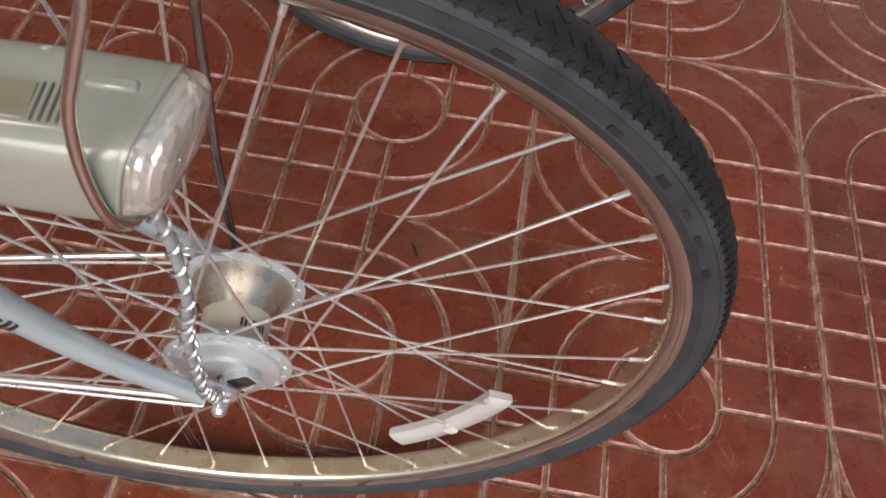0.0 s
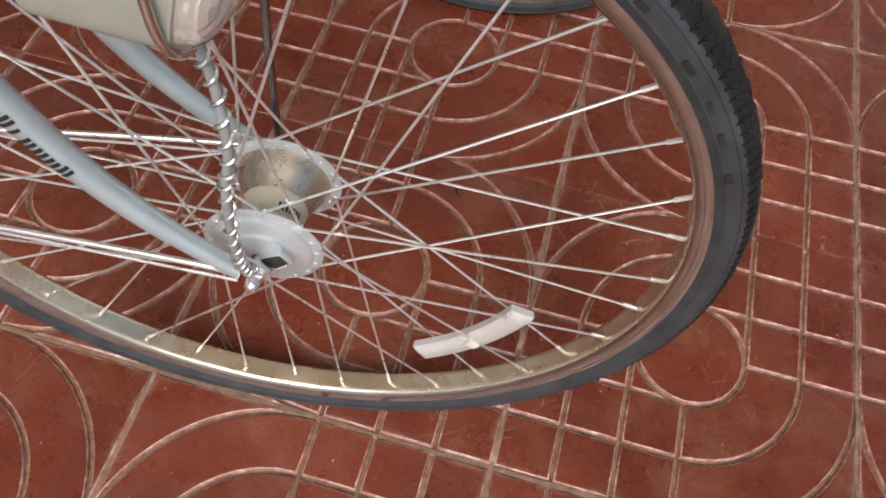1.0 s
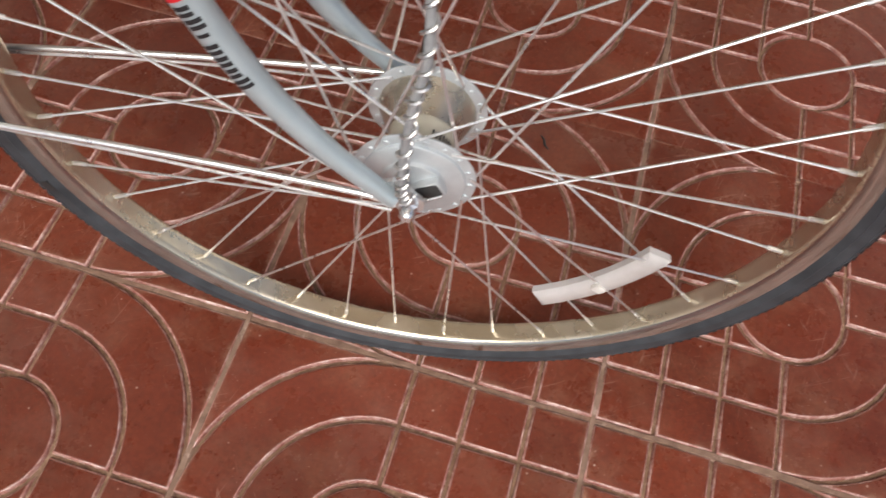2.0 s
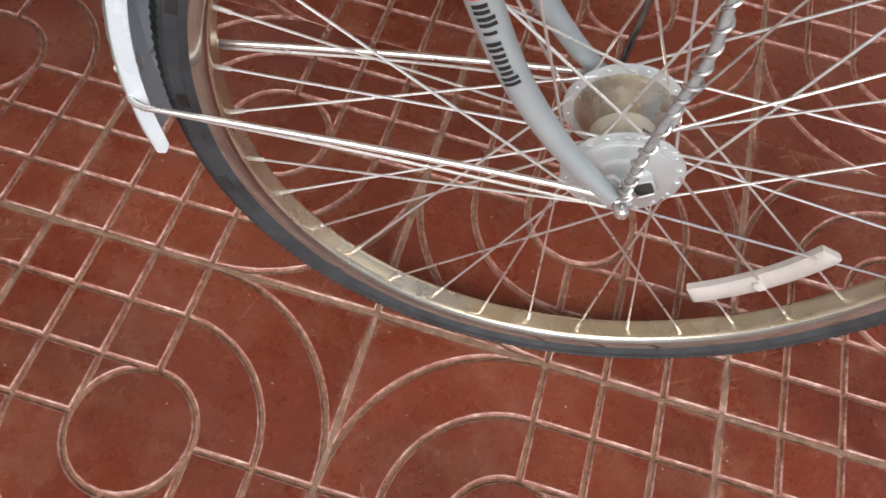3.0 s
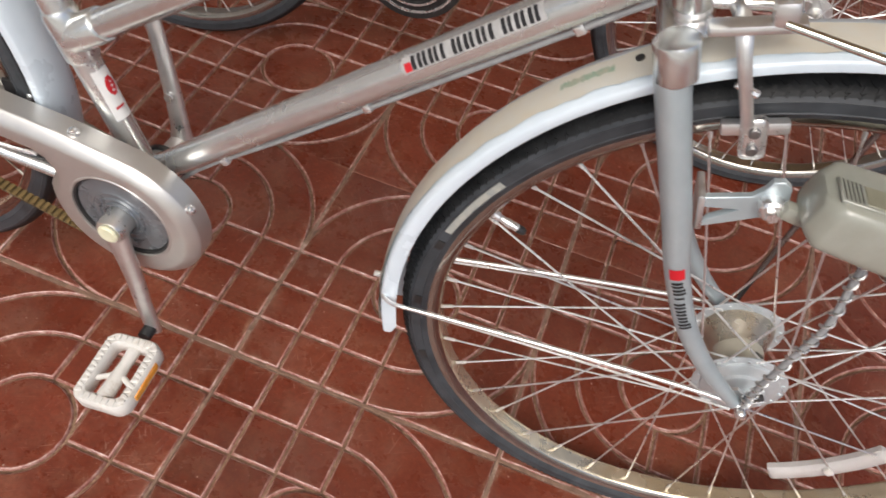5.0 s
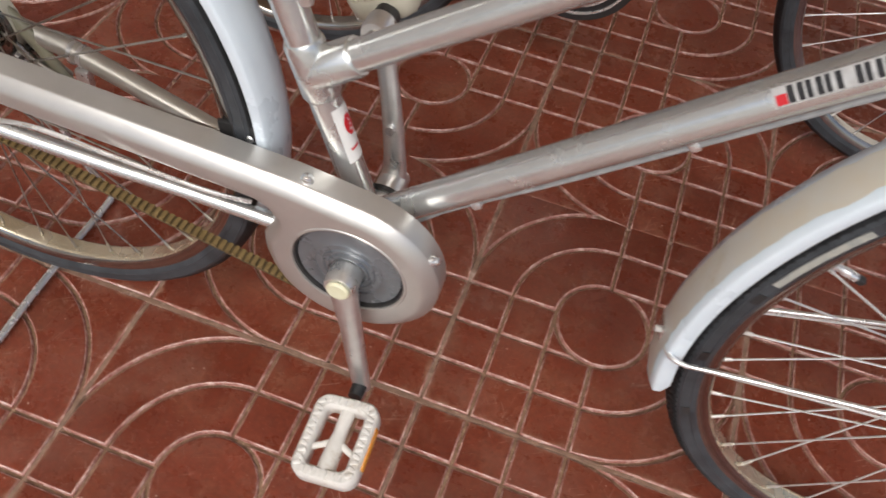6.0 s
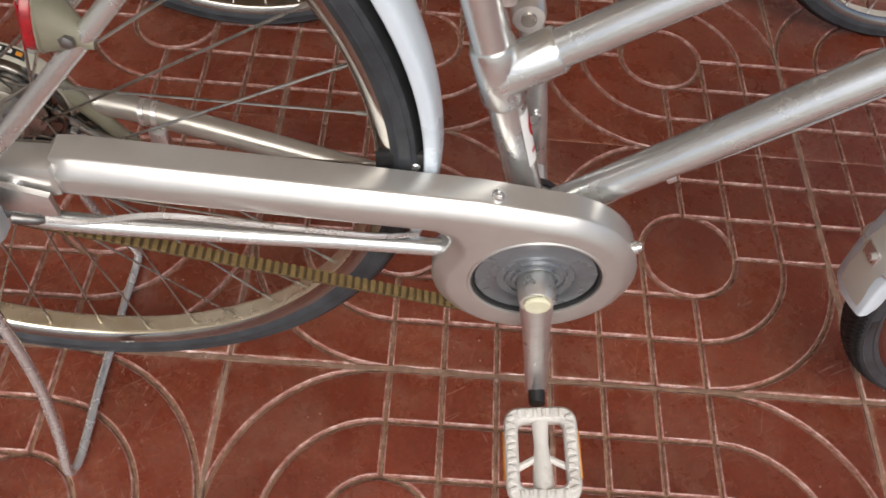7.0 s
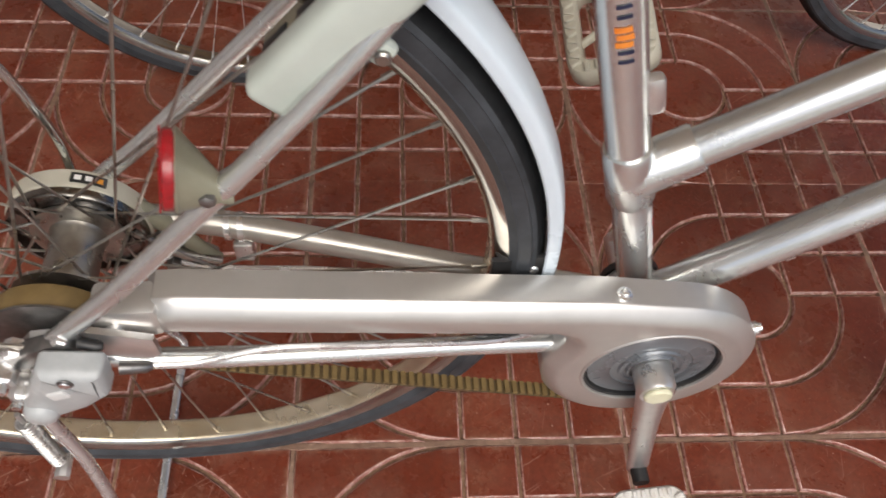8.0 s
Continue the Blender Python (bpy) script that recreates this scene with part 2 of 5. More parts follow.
def groove_material():
    m, n, l, b = mat("dusty_shaded_groove")
    f = noise_node(n, l, 85, 8, 0.75)
    # Dust colour, darkened further to paint shade into the recess.
    col = ramp(n, l, f, [(0.32, (0.100, 0.049, 0.028)), (0.5, (0.200, 0.113, 0.067)), (0.72, (0.36, 0.24, 0.160))])
    l.new(col, b.inputs["Base Color"])
    b.inputs["Roughness"].default_value = 0.75
    bump(n, l, b, noise_node(n, l, 300, 4), 0.5, 0.001)
    return m


def edge_material():
    """The rounded shoulders of the fields: worn back to pink cement in places, still red and glossy in others; the pink
    is lightened to paint highlights too.
    """
    m, n, l, b = mat("worn_highlit_edge")
    col = ramp(n, l, noise_node(n, l, 70, 8, 0.75), [(0.34, (0.25, 0.085, 0.066)), (0.50, (0.38, 0.190, 0.158)), (0.66, (0.60, 0.42, 0.37))])
    l.new(col, b.inputs["Base Color"])
    l.new(ramp(n, l, noise_node(n, l, 60, 4), [(0.35, grey(0.12)), (0.65, grey(0.34))]), b.inputs["Roughness"])
    b.inputs["Specular IOR Level"].default_value = 0.85
    bump(n, l, b, noise_node(n, l, 150, 5, 0.7), 0.6, 0.0014)
    return m


M_EDGE = edge_material()
M_TILE = tile_material()
M_GROOVE = groove_material()
M_JOINT = simple("cement_joint", (0.15, 0.085, 0.056), (0.29, 0.185, 0.130), 0.0, 0.45, 0.8, 60, 0.8, 0.0, (0.58, 0.43, 0.36), 0.585)


# Unseen sheet overhead, assumed from cream reflections; its tint and edges shape the light.
def canopy_material():
    m, n, l, b = mat("unseen_cream_sheet")
    col = ramp(n, l, noise_node(n, l, 3, 5), [(0.3, (0.80, 0.70, 0.52)), (0.7, (0.86, 0.77, 0.60))])
    l.new(col, b.inputs["Base Color"])
    b.inputs["Roughness"].default_value = 0.6
    t = n.new("ShaderNodeBsdfTranslucent")
    l.new(col, t.inputs["Color"])
    mx = n.new("ShaderNodeMixShader")
    mx.inputs[0].default_value = 0.13
    l.new(b.outputs[0], mx.inputs[1])
    l.new(t.outputs[0], mx.inputs[2])
    l.new(mx.outputs[0], n["Material Output"].inputs[0])
    return m


M_CEIL = canopy_material()
M_YARD = simple("unseen_concrete", (0.36, 0.35, 0.32), (0.44, 0.43, 0.40), 0.0, 0.8, 0.95, 4)
M_WALL = simple("wall_plaster", (0.70, 0.68, 0.64), (0.76, 0.74, 0.70), 0.0, 0.8, 0.9, 3)


# ---- mesh helpers ----
V = Vector
PLACE = {}  # the pose in the world of each thing and part


def mesh_of(bm, materials, smooth=40):
    me = bpy.data.meshes.new("m")
    bmesh.ops.recalc_face_normals(bm, faces=bm.faces)
    if smooth:
        for f in bm.faces:
            f.smooth = True
        for e in bm.edges:
            if len(e.link_faces) == 2 and e.calc_face_angle(0) > radians(smooth):
                e.smooth = False
    bm.to_mesh(me)
    bm.free()
    for m in materials if isinstance(materials, (list, tuple)) else [materials]:
        me.materials.append(m)
    return me


def part(name, bm, material, parent, label="", m=None, smooth=40):
    """One mesh object under a thing or under a part, at the pose m in the world."""
    me = bm if isinstance(bm, bpy.types.Mesh) else mesh_of(bm, material, smooth)
    me.name = name
    ob = new(name, me)
    ob.parent = parent
    PLACE[ob] = m or PLACE[parent]
    ob.matrix_basis = PLACE[parent].inverted() @ PLACE[ob]
    return tagged(ob, label)


def empty(name, m, parent=None):
    ob = new(name)
    ob.empty_display_size = 0.05
    ob.parent = parent
    PLACE[ob] = m
    ob.matrix_basis = PLACE[parent].inverted() @ m if parent else m
    return ob


def smooth_path(pts, k=6):
    """Catmull-Rom through points; each may carry further numbers, such as a radius."""
    p = [np.array(a, float) for a in pts]
    p = [2 * p[0] - p[1], *p, 2 * p[-1] - p[-2]]
    out = []
    for i in range(1, len(p) - 2):
        for j in range(k):
            t = j / k
            out.append(0.5 * (2 * p[i] + (p[i + 1] - p[i - 1]) * t + (2 * p[i - 1] - 5 * p[i] + 4 * p[i + 1] - p[i + 2]) * t ** 2
                              + (3 * p[i] - p[i - 1] - 3 * p[i + 1] + p[i + 2]) * t ** 3))
    out.append(p[-2])
    return out


def frames_on(pts, ref):
    P = [V(a[:3]) for a in pts]
    out = []
    for i, a in enumerate(P):
        d = (P[min(i + 1, len(P) - 1)] - P[max(i - 1, 0)]).normalized()
        e1 = (V(ref) - d * d.dot(V(ref))).normalized()
        out.append((a, e1, d.cross(e1)))
    return out


def tube(pts, r=None, n=14, bm=None, ref=(0, -1, 0), caps=True, oval=1.0):
    """A round bar along points (x, y, z) of radius r, or (x, y, z, radius)."""
    bm = bm or bmesh.new()
    rings = []
    for (c, e1, e2), a in zip(frames_on(pts, ref), pts):
        rr = a[3] if len(a) > 3 else r
        rings.append([bm.verts.new(c + e1 * rr * oval * math.cos(2 * math.pi * k / n) + e2 * rr * math.sin(2 * math.pi * k / n)) for k in range(n)])
    for A, B_ in zip(rings, rings[1:]):
        for k in range(n):
            bm.faces.new((A[k], A[(k + 1) % n], B_[(k + 1) % n], B_[k]))
    if caps:
        bm.faces.new(rings[0])
        bm.faces.new(rings[-1][::-1])
    return bm


def tube_patch(pts, r, i0, i1, a0, a1, off=0.0006, ref=(0, -1, 0), bm=None, n=5):
    """A thin patch on a bar's skin between the shares i0 and i1 of its length and the angles a0, a1 (degrees from ref)."""
    bm = bm or bmesh.new()
    m = len(pts) - 1
    fr = frames_on(pts, ref)

    def at(s):
        x = min(max(s * m, 0), m - 1e-6)
        k, f = int(x), x - int(x)
        A, B_ = fr[k], fr[k + 1]
        ra = pts[k][3] if len(pts[k]) > 3 else r
        rb = pts[k + 1][3] if len(pts[k + 1]) > 3 else r
        return [A[q].lerp(B_[q], f) for q in range(3)] + [ra + (rb - ra) * f]
    rows = []
    steps = 4
    for j in range(steps + 1):
        c, e1, e2, rr = at(i0 + (i1 - i0) * j / steps)
        rows.append([bm.verts.new(c + (e1 * math.cos(radians(a)) + e2 * math.sin(radians(a))) * (rr + off)) for a in np.linspace(a0, a1, n)])
    for A, B_ in zip(rows, rows[1:]):
        for k in range(n - 1):
            bm.faces.new((A[k], A[k + 1], B_[k + 1], B_[k]))
    return bm


def lathe(profile, n=96, bm=None, a0=0.0, a1=360.0, closed=False, centre=(0, 0, 0)):
    """Turns (radius, y) points round the y axis."""
    bm = bm or bmesh.new()
    full = abs(a1 - a0) > 359.9
    steps = n if full else n + 1
    rings = []
    for k in range(steps):
        a = radians(a0 + (a1 - a0) * k / n)
        rings.append([bm.verts.new((centre[0] + r * math.cos(a), centre[1] + y, centre[2] + r * math.sin(a))) for r, y in profile])
    m = len(profile)
    for k in range(n):
        A, B_ = rings[k], rings[(k + 1) % steps]
        for j in range(m if closed else m - 1):
            q = (A[j], A[(j + 1) % m], B_[(j + 1) % m], B_[j])
            bm.faces.new(q)
    if not full and closed:
        bm.faces.new(rings[0])
        bm.faces.new(rings[-1][::-1])
    return bm


def disc(r, y0, y1, n=32, bm=None, bev=0.0015, centre=(0, 0, 0)):
    """A solid round plate between two y, with rounded rims."""
    s = 1 if y1 > y0 else -1
    b = min(bev, abs(y1 - y0) / 2, r / 2)
    return lathe([(1e-5, y0), (r - b, y0), (r, y0 + s * b), (r, y1 - s * b), (r - b, y1), (1e-5, y1)], n, bm, centre=centre)


def box(size, centre=(0, 0, 0), bev=0.002, seg=2, bm=None, m=None):
    bm = bm or bmesh.new()
    r = bmesh.ops.create_cube(bm, size=1)
    vs = r["verts"]
    bmesh.ops.scale(bm, verts=vs, vec=size)
    if bev:
        es = list({e for v in vs for e in v.link_edges})
        out = bmesh.ops.bevel(bm, geom=es, offset=bev, segments=seg, affect="EDGES", profile=0.5)
        vs = list({v for f in out["faces"] for v in f.verts} | {v for v in vs if v.is_valid})
    mm = Matrix.Translation(centre) @ (m or Matrix())
    bmesh.ops.transform(bm, verts=[v for v in vs if v.is_valid], matrix=mm)
    return bm


def offset_poly(p, d):
    """Moves each side of a closed 2D outline inwards by d (counter-clockwise outline)."""
    out = []
    k = len(p)
    for i in range(k):
        a, b, c = np.array(p[i - 1]), np.array(p[i]), np.array(p[(i + 1) % k])
        u, v = (b - a) / np.linalg.norm(b - a), (c - b) / np.linalg.norm(c - b)
        n1, n2 = np.array((-u[1], u[0])), np.array((-v[1], v[0]))
        h = n1 + n2
        h = h / max(h @ n1, 0.35) if h @ h > 1e-9 else n1
        h = h / max(1e-9, np.linalg.norm(h)) * min(np.linalg.norm(h), 2.0)
        out.append(tuple(b + h * d))
    return out


def slab(outline, layers, bm=None, hole=None, axes="xz", cap_back=True):
    """A plate: layers of (y, inset) from its back to its front, with a hole through the front face where given."""
    bm = bm or bmesh.new()
    put = (lambda a, y: (a[0], y, a[1])) if axes == "xz" else (lambda a, y: (a[0], a[1], y))
    rings = [[bm.verts.new(put(a, y)) for a in offset_poly(outline, d)] for y, d in layers]
    k = len(outline)
    for A, B_ in zip(rings, rings[1:]):
        for i in range(k):
            bm.faces.new((A[i], A[(i + 1) % k], B_[(i + 1) % k], B_[i]))
    if cap_back:
        bm.faces.new(rings[0])
    if hole:
        loop, depth = hole
        h0 = [bm.verts.new(put(a, layers[-1][0])) for a in loop]
        h1 = [bm.verts.new(put(a, depth)) for a in loop]
        for i in range(len(loop)):
            bm.faces.new((h0[i], h0[(i + 1) % len(loop)], h1[(i + 1) % len(loop)], h1[i]))
        es = [bm.edges.get((R[i], R[(i + 1) % len(R)])) for R in (rings[-1], h0) for i in range(len(R))]
        bmesh.ops.triangle_fill(bm, edges=es, use_beauty=True, normal=(0, -1, 0))
    else:
        bm.faces.new(rings[-1][::-1])
    return bm


def arc(cx, cy, r, a0, a1, n):
    return [(cx + r * math.cos(radians(a)), cy + r * math.sin(radians(a))) for a in np.linspace(a0, a1, n)]


# ---- floor, and unseen ceiling, yard and walls ----
TILE = 0.4
STEP = TILE / 6


def tile_cells(d):
    """Outlines of the moulded fields of one tile, in steps of a sixth of its side and drawn in by d: two corners of squares, two of arcs, a disc between."""
    def cusp(r, sx, sy):
        a = math.degrees(math.asin((r - d) / (r + d)))
        p = [(3 + sx * (r - d), 3 + sy * (r - d))] + [(3 + sx * x, 3 + sy * y) for x, y in arc(0, 0, r + d, a, 90 - a, 15)]
        return p
    cells = [arc(3, 3, 1 - d, 0, 345, 24)]
    for s in (1, -1):
        for i in range(3):
            for j in range(3):
                if (i, j) == (2, 2):
                    cells.append(cusp(1, -s, -s))
                else:
                    cells.append([(3 + s * (x - 3), 3 + s * (y - 3)) for x, y in ((i + d, j + d), (i + 1 - d, j + d), (i + 1 - d, j + 1 - d), (i + d, j + 1 - d))])
        for r in (1, 2):
            o, q = math.degrees(math.asin(d / (r + 1 - d))), math.degrees(math.asin(d / (r + d)))
            p = arc(0, 0, r + 1 - d, o, 90 - o, 13) + arc(0, 0, r + d, 90 - q, q, 11)
            cells.append([(3 + s * x, 3 - s * y) for x, y in p])
        cells.append(cusp(3, s, -s))
    return cells


def tile_mesh(mirror):
    bm = bmesh.new()
    rnd = random.Random(5 + mirror)
    half, low = TILE / 2, -0.0058
    heights = [rnd.uniform(-0.0003, 0.0002) for _ in range(40)]
    layers = [tile_cells(w / STEP) for w in (0.0019, 0.0026, 0.0034, 0.0042, 0.0056)]
    for n, rings in enumerate(zip(*layers)):
        z = heights[n]
        vs = [[bm.verts.new(((6 - a if mirror else a) * STEP - half, c * STEP - half, h)) for a, c in ring] for ring, h in zip(rings, (low, z - 0.0026, z - 0.0010, z - 0.0003, z))]
        k = len(vs[0])
        for j, (A, B_) in enumerate(zip(vs, vs[1:])):
            for i in range(k):
                f = bm.faces.new((A[i], A[(i + 1) % k], B_[(i + 1) % k], B_[i]))
                f.material_index, f.smooth = (2, 2, 2, 0)[j], j > 0
        bm.faces.new(vs[-1]).material_index = 0
    bmesh.ops.recalc_face_normals(bm, faces=bm.faces)
    for f in bm.faces:
        if f.normal.z < 0:
            f.normal_flip()
    bmesh.ops.triangulate(bm, faces=[f for f in bm.faces if len(f.verts) > 4])
    e = half - 0.0012
    q = [bm.verts.new((x * e, y * e, z)) for z in (low, -0.02) for x, y in ((-1, -1), (1, -1), (1, 1), (-1, 1))]
    bm.faces.new(q[:4]).material_index = 1
    for i in range(4):
        bm.faces.new((q[i], q[4 + i], q[4 + (i + 1) % 4], q[(i + 1) % 4])).material_index = 1
    me = bpy.data.meshes.new("tile")
    bm.to_mesh(me)
    bm.free()
    me.materials.append(M_TILE)
    me.materials.append(M_GROOVE)
    me.materials.append(M_EDGE)
    return me


def grout_strip(bm, along, at, lo, hi, rnd):
    """A strip of cement along a joint, of uneven width and height."""
    n = int((hi - lo) / 0.018)
    rows = []
    a, b_ = 0.0042, 0.0042
    for i in range(n + 1):
        t = lo + (hi - lo) * i / n
        a = min(0.0078, max(0.0030, a + rnd.uniform(-0.0014, 0.0014)))
        b_ = min(0.0078, max(0.0030, b_ + rnd.uniform(-0.0014, 0.0014)))
        z = -0.0020 + rnd.uniform(-0.0018, 0.0024)
        row = []
        for s, h in ((-a, -0.0050), (-a * 0.55, z), (b_ * 0.55, z - 0.0003), (b_, -0.0050)):
            row.append(bm.verts.new((t, at + s, h) if along == "x" else (at + s, t, h)))
        rows.append(row)
    for A, B_ in zip(rows, rows[1:]):
        for q in range(3):
            bm.faces.new((A[q], A[q + 1], B_[q + 1], B_[q]))


def build_floor():
    bm = bmesh.new()
    s = 40
    bm.faces.new([bm.verts.new(p) for p in ((-s, -s, -0.0085), (s, -s, -0.0085), (s, s, -0.0085), (-s, s, -0.0085))])
    rg = random.Random(8)
    # hand-laid rows: the row behind the bicycle lies a little closer
    row = {0: 0.002, 1: -0.0105, 2: -0.012, 3: -0.012}
    for i in range(-7, 7):
        grout_strip(bm, "y", i * TILE, -4 * TILE, 8 * TILE, rg)
    for j in range(-4, 9):
        grout_strip(bm, "x", j * TILE + (row.get(j, 0) + row.get(j - 1, 0)) / 2, -7 * TILE, 6 * TILE, rg)
    floor = tagged(new("floor", mesh_of(bm, M_JOINT, 0)), "red cement tile floor with moulded circles and squares", "floor", kind="structure")
    kinds = [tile_mesh(0), tile_mesh(1)]
    rnd = random.Random(3)
    for i in range(-7, 6):
        for j in range(-4, 8):
            ob = new("tile", kinds[1 if (i + j) % 2 == 0 else 0])
            ob.parent = floor
            ob.matrix_basis = pose((i + 0.5) * TILE, (j + 0.5) * TILE + row.get(j, 0), rnd.uniform(-0.0006, 0.0006), rnd.uniform(-0.1, 0.1), rnd.uniform(-0.1, 0.1), rnd.uniform(-0.12, 0.12))


def slab_box(name, lo, hi, material, label, category):
    bm = bmesh.new()
    c = [(a + b) / 2 for a, b in zip(lo, hi)]
    box([b - a for a, b in zip(lo, hi)], c, 0, bm=bm)
    return tagged(new(name, mesh_of(bm, material, 0)), label, category, kind="structure")


def build_shell():
    slab_box("ceiling", (-6, -1.0, 3.0), (2.2, 5.0, 3.01), M_CEIL, "unseen cream translucent sheet overhead, assumed from reflections, sized for the light", "ceiling")
    # Pale ground out of view, added to bounce light and whiten reflections.
    slab_box("pavement", (-40, -40, -0.02), (40, -1.62, -0.004), M_YARD, "unseen pale concrete ground, added to whiten reflections", "pavement")
    # Unseen wall, added to take light off the rear end.
    slab_box("unseen_wall_west", (-2.7, -2.6, -0.02), (-2.5, 4.8, 3.0), M_WALL, "unseen plain pale side wall, added to darken the rear end", "wall")
    # Unseen wall, added to bound the light and reflections at the back.
    slab_box("unseen_wall_north", (-6, 4.8, -0.02), (6, 5.0, 3.0), M_WALL, "unseen plain pale wall behind the bicycles, added to close the place", "wall")


# ---- wheels ----
R_TYRE = 0.345


def tyre_bm(n=120, knobs=True):
    prof = [(0.314, -0.0125), (0.3170, -0.0148), (0.3205, -0.0163), (0.3222, -0.0174), (0.3232, -0.0168), (0.3280, -0.0173), (0.3318, -0.0172), (0.3326, -0.0178), (0.3336, -0.0169), (0.3362, -0.0160), (0.3405, -0.0125), (0.3440, -0.0065), (0.345, 0)]
    prof = prof + [(r, -y) for r, y in prof[-2::-1]]
    bm = lathe([(r, y * 1.12) for r, y in prof], n, closed=True)
    for f in bm.faces:
        c = f.calc_center_median()
        f.material_index = 0 if math.hypot(c.x, c.z) > 0.3362 else 1
    if knobs:
        # thin slanted bars over the shoulders and a file tread along the crown
        for k in range(230):
            a = 2 * math.pi * k / 230
            for s in (-1, 1):
                for x, y, t, w, roll in ((0.3372, 0.0156, 48, 0.0052, 56), (0.3398, 0.0128, 30, 0.0060, 42), (0.3430, 0.0084, -38, 0.0066, 22)):
                    m = Matrix.Rotation(-a - (0.010 if y < 0.01 else 0), 4, "Y") @ Matrix.Translation((x, s * y * 1.12, 0)) @ Matrix.Rotation(s * radians(roll), 4, "Z") @ Matrix.Rotation(s * radians(t), 4, "X")
                    box((0.0013, w, 0.0019), bev=0, bm=bm, m=m)
            if k % 2:
                m = Matrix.Rotation(-a, 4, "Y") @ Matrix.Translation((0.3446, 0, 0)) @ Matrix.Rotation(radians(30 if k % 4 == 1 else -30), 4, "X")
                box((0.0016, 0.009, 0.0040), bev=0, bm=bm, m=m)
    return bm


def rim_bm(n=120):
    prof = [(0.3042, 0), (0.3036, -0.0060), (0.3036, -0.0090), (0.3050, -0.0113), (0.3085, -0.0137), (0.3130, -0.0153), (0.3175, -0.0162), (0.3193, -0.0164), (0.3202, -0.0156),
            (0.3190, -0.0144), (0.3130, -0.0120), (0.3110, 0)]
    prof = prof + [(r, -y) for r, y in prof[-2:0:-1]]
    bm = lathe(prof, n, closed=True)
    for f in bm.faces:
        if math.hypot(*f.calc_center_median().xz) < 0.3042:
            f.material_index = 1
    return bm


def spoke_bm(nip, side, lead, flange_r, flange_y, cross=55):
    """A spoke from its hole in the flange, at an angle to the radius, to the rim, with its nipple."""
    a1, a0 = radians(nip), radians(nip + (cross if lead else -cross))
    p0 = V((flange_r * math.cos(a0), flange_y * side + (0.0016 if lead else -0.0016) * side, flange_r * math.sin(a0)))
    p1 = V((0.3015 * math.cos(a1), 0.002 * side, 0.3015 * math.sin(a1)))
    d = (p1 - p0).normalized()
    bm = tube([p0 - V((0, side * 0.003, 0)), p0, p1], 0.00115, 6, ref=(0.1, 1, 0.05))
    tube([p1 - d * 0.0095, p1 - d * 0.004, p1 - d * 0.003, p1 + d * 0.003], 0.0019, 8, bm=bm, ref=(0.1, 1, 0.05))
    return bm


def build_spokes(wheel, phase, fr, fy, metal=None, at=None):
    for k in range(36):
        side = -1 if k % 2 else 1
        lead = (k // 2) % 2 == (0 if k % 2 else 1)
        part("spoke", spoke_bm(phase + 10 * k, side, lead, fr, fy[0] if side < 0 else fy[1]), metal or M_SPOKE, wheel, "thin steel spoke with nipple" if k == 0 else "", at)


def flange_bm(r, y, thick, holes=18, phase=0):
    bm = lathe([(0.012, y), (r - 0.002, y), (r, y + thick * 0.3), (r, y + thick * 0.7), (r - 0.002, y + thick), (0.012, y + thick)], 48)
    for k in range(holes):
        a = radians(phase + 360 / holes * k)
        disc(0.0022, y - 0.0012, y + thick + 0.0012, 8, bm, 0.0004, ((r - 0.0045) * math.cos(a), 0, (r - 0.0045) * math.sin(a)))
    return bm


# ---- the silver bicycle ----
REAR = pose(-0.9297, -0.0060, 0.4114, -1.5, 0, 1.5)     # the rear axle: x ahead, y to the bicycle's left, z up
HUB = REAR @ pose(0.013, 0, -0.007)                     # the middle of the rear hub in its slots
MID = REAR @ pose(0, 0.011, 0)                          # the middle plane of the frame, the rear wheel and its guard
FRONT = pose(0.186, 0.045, 0.345, -2.8, 0, 8.8)         # the front axle, the frame of the fork and lamp, turned a little left

WHEEL = pose(0.1794, 0.0467, 0.3465, -3.0, 0, 8.19)     # the front axle


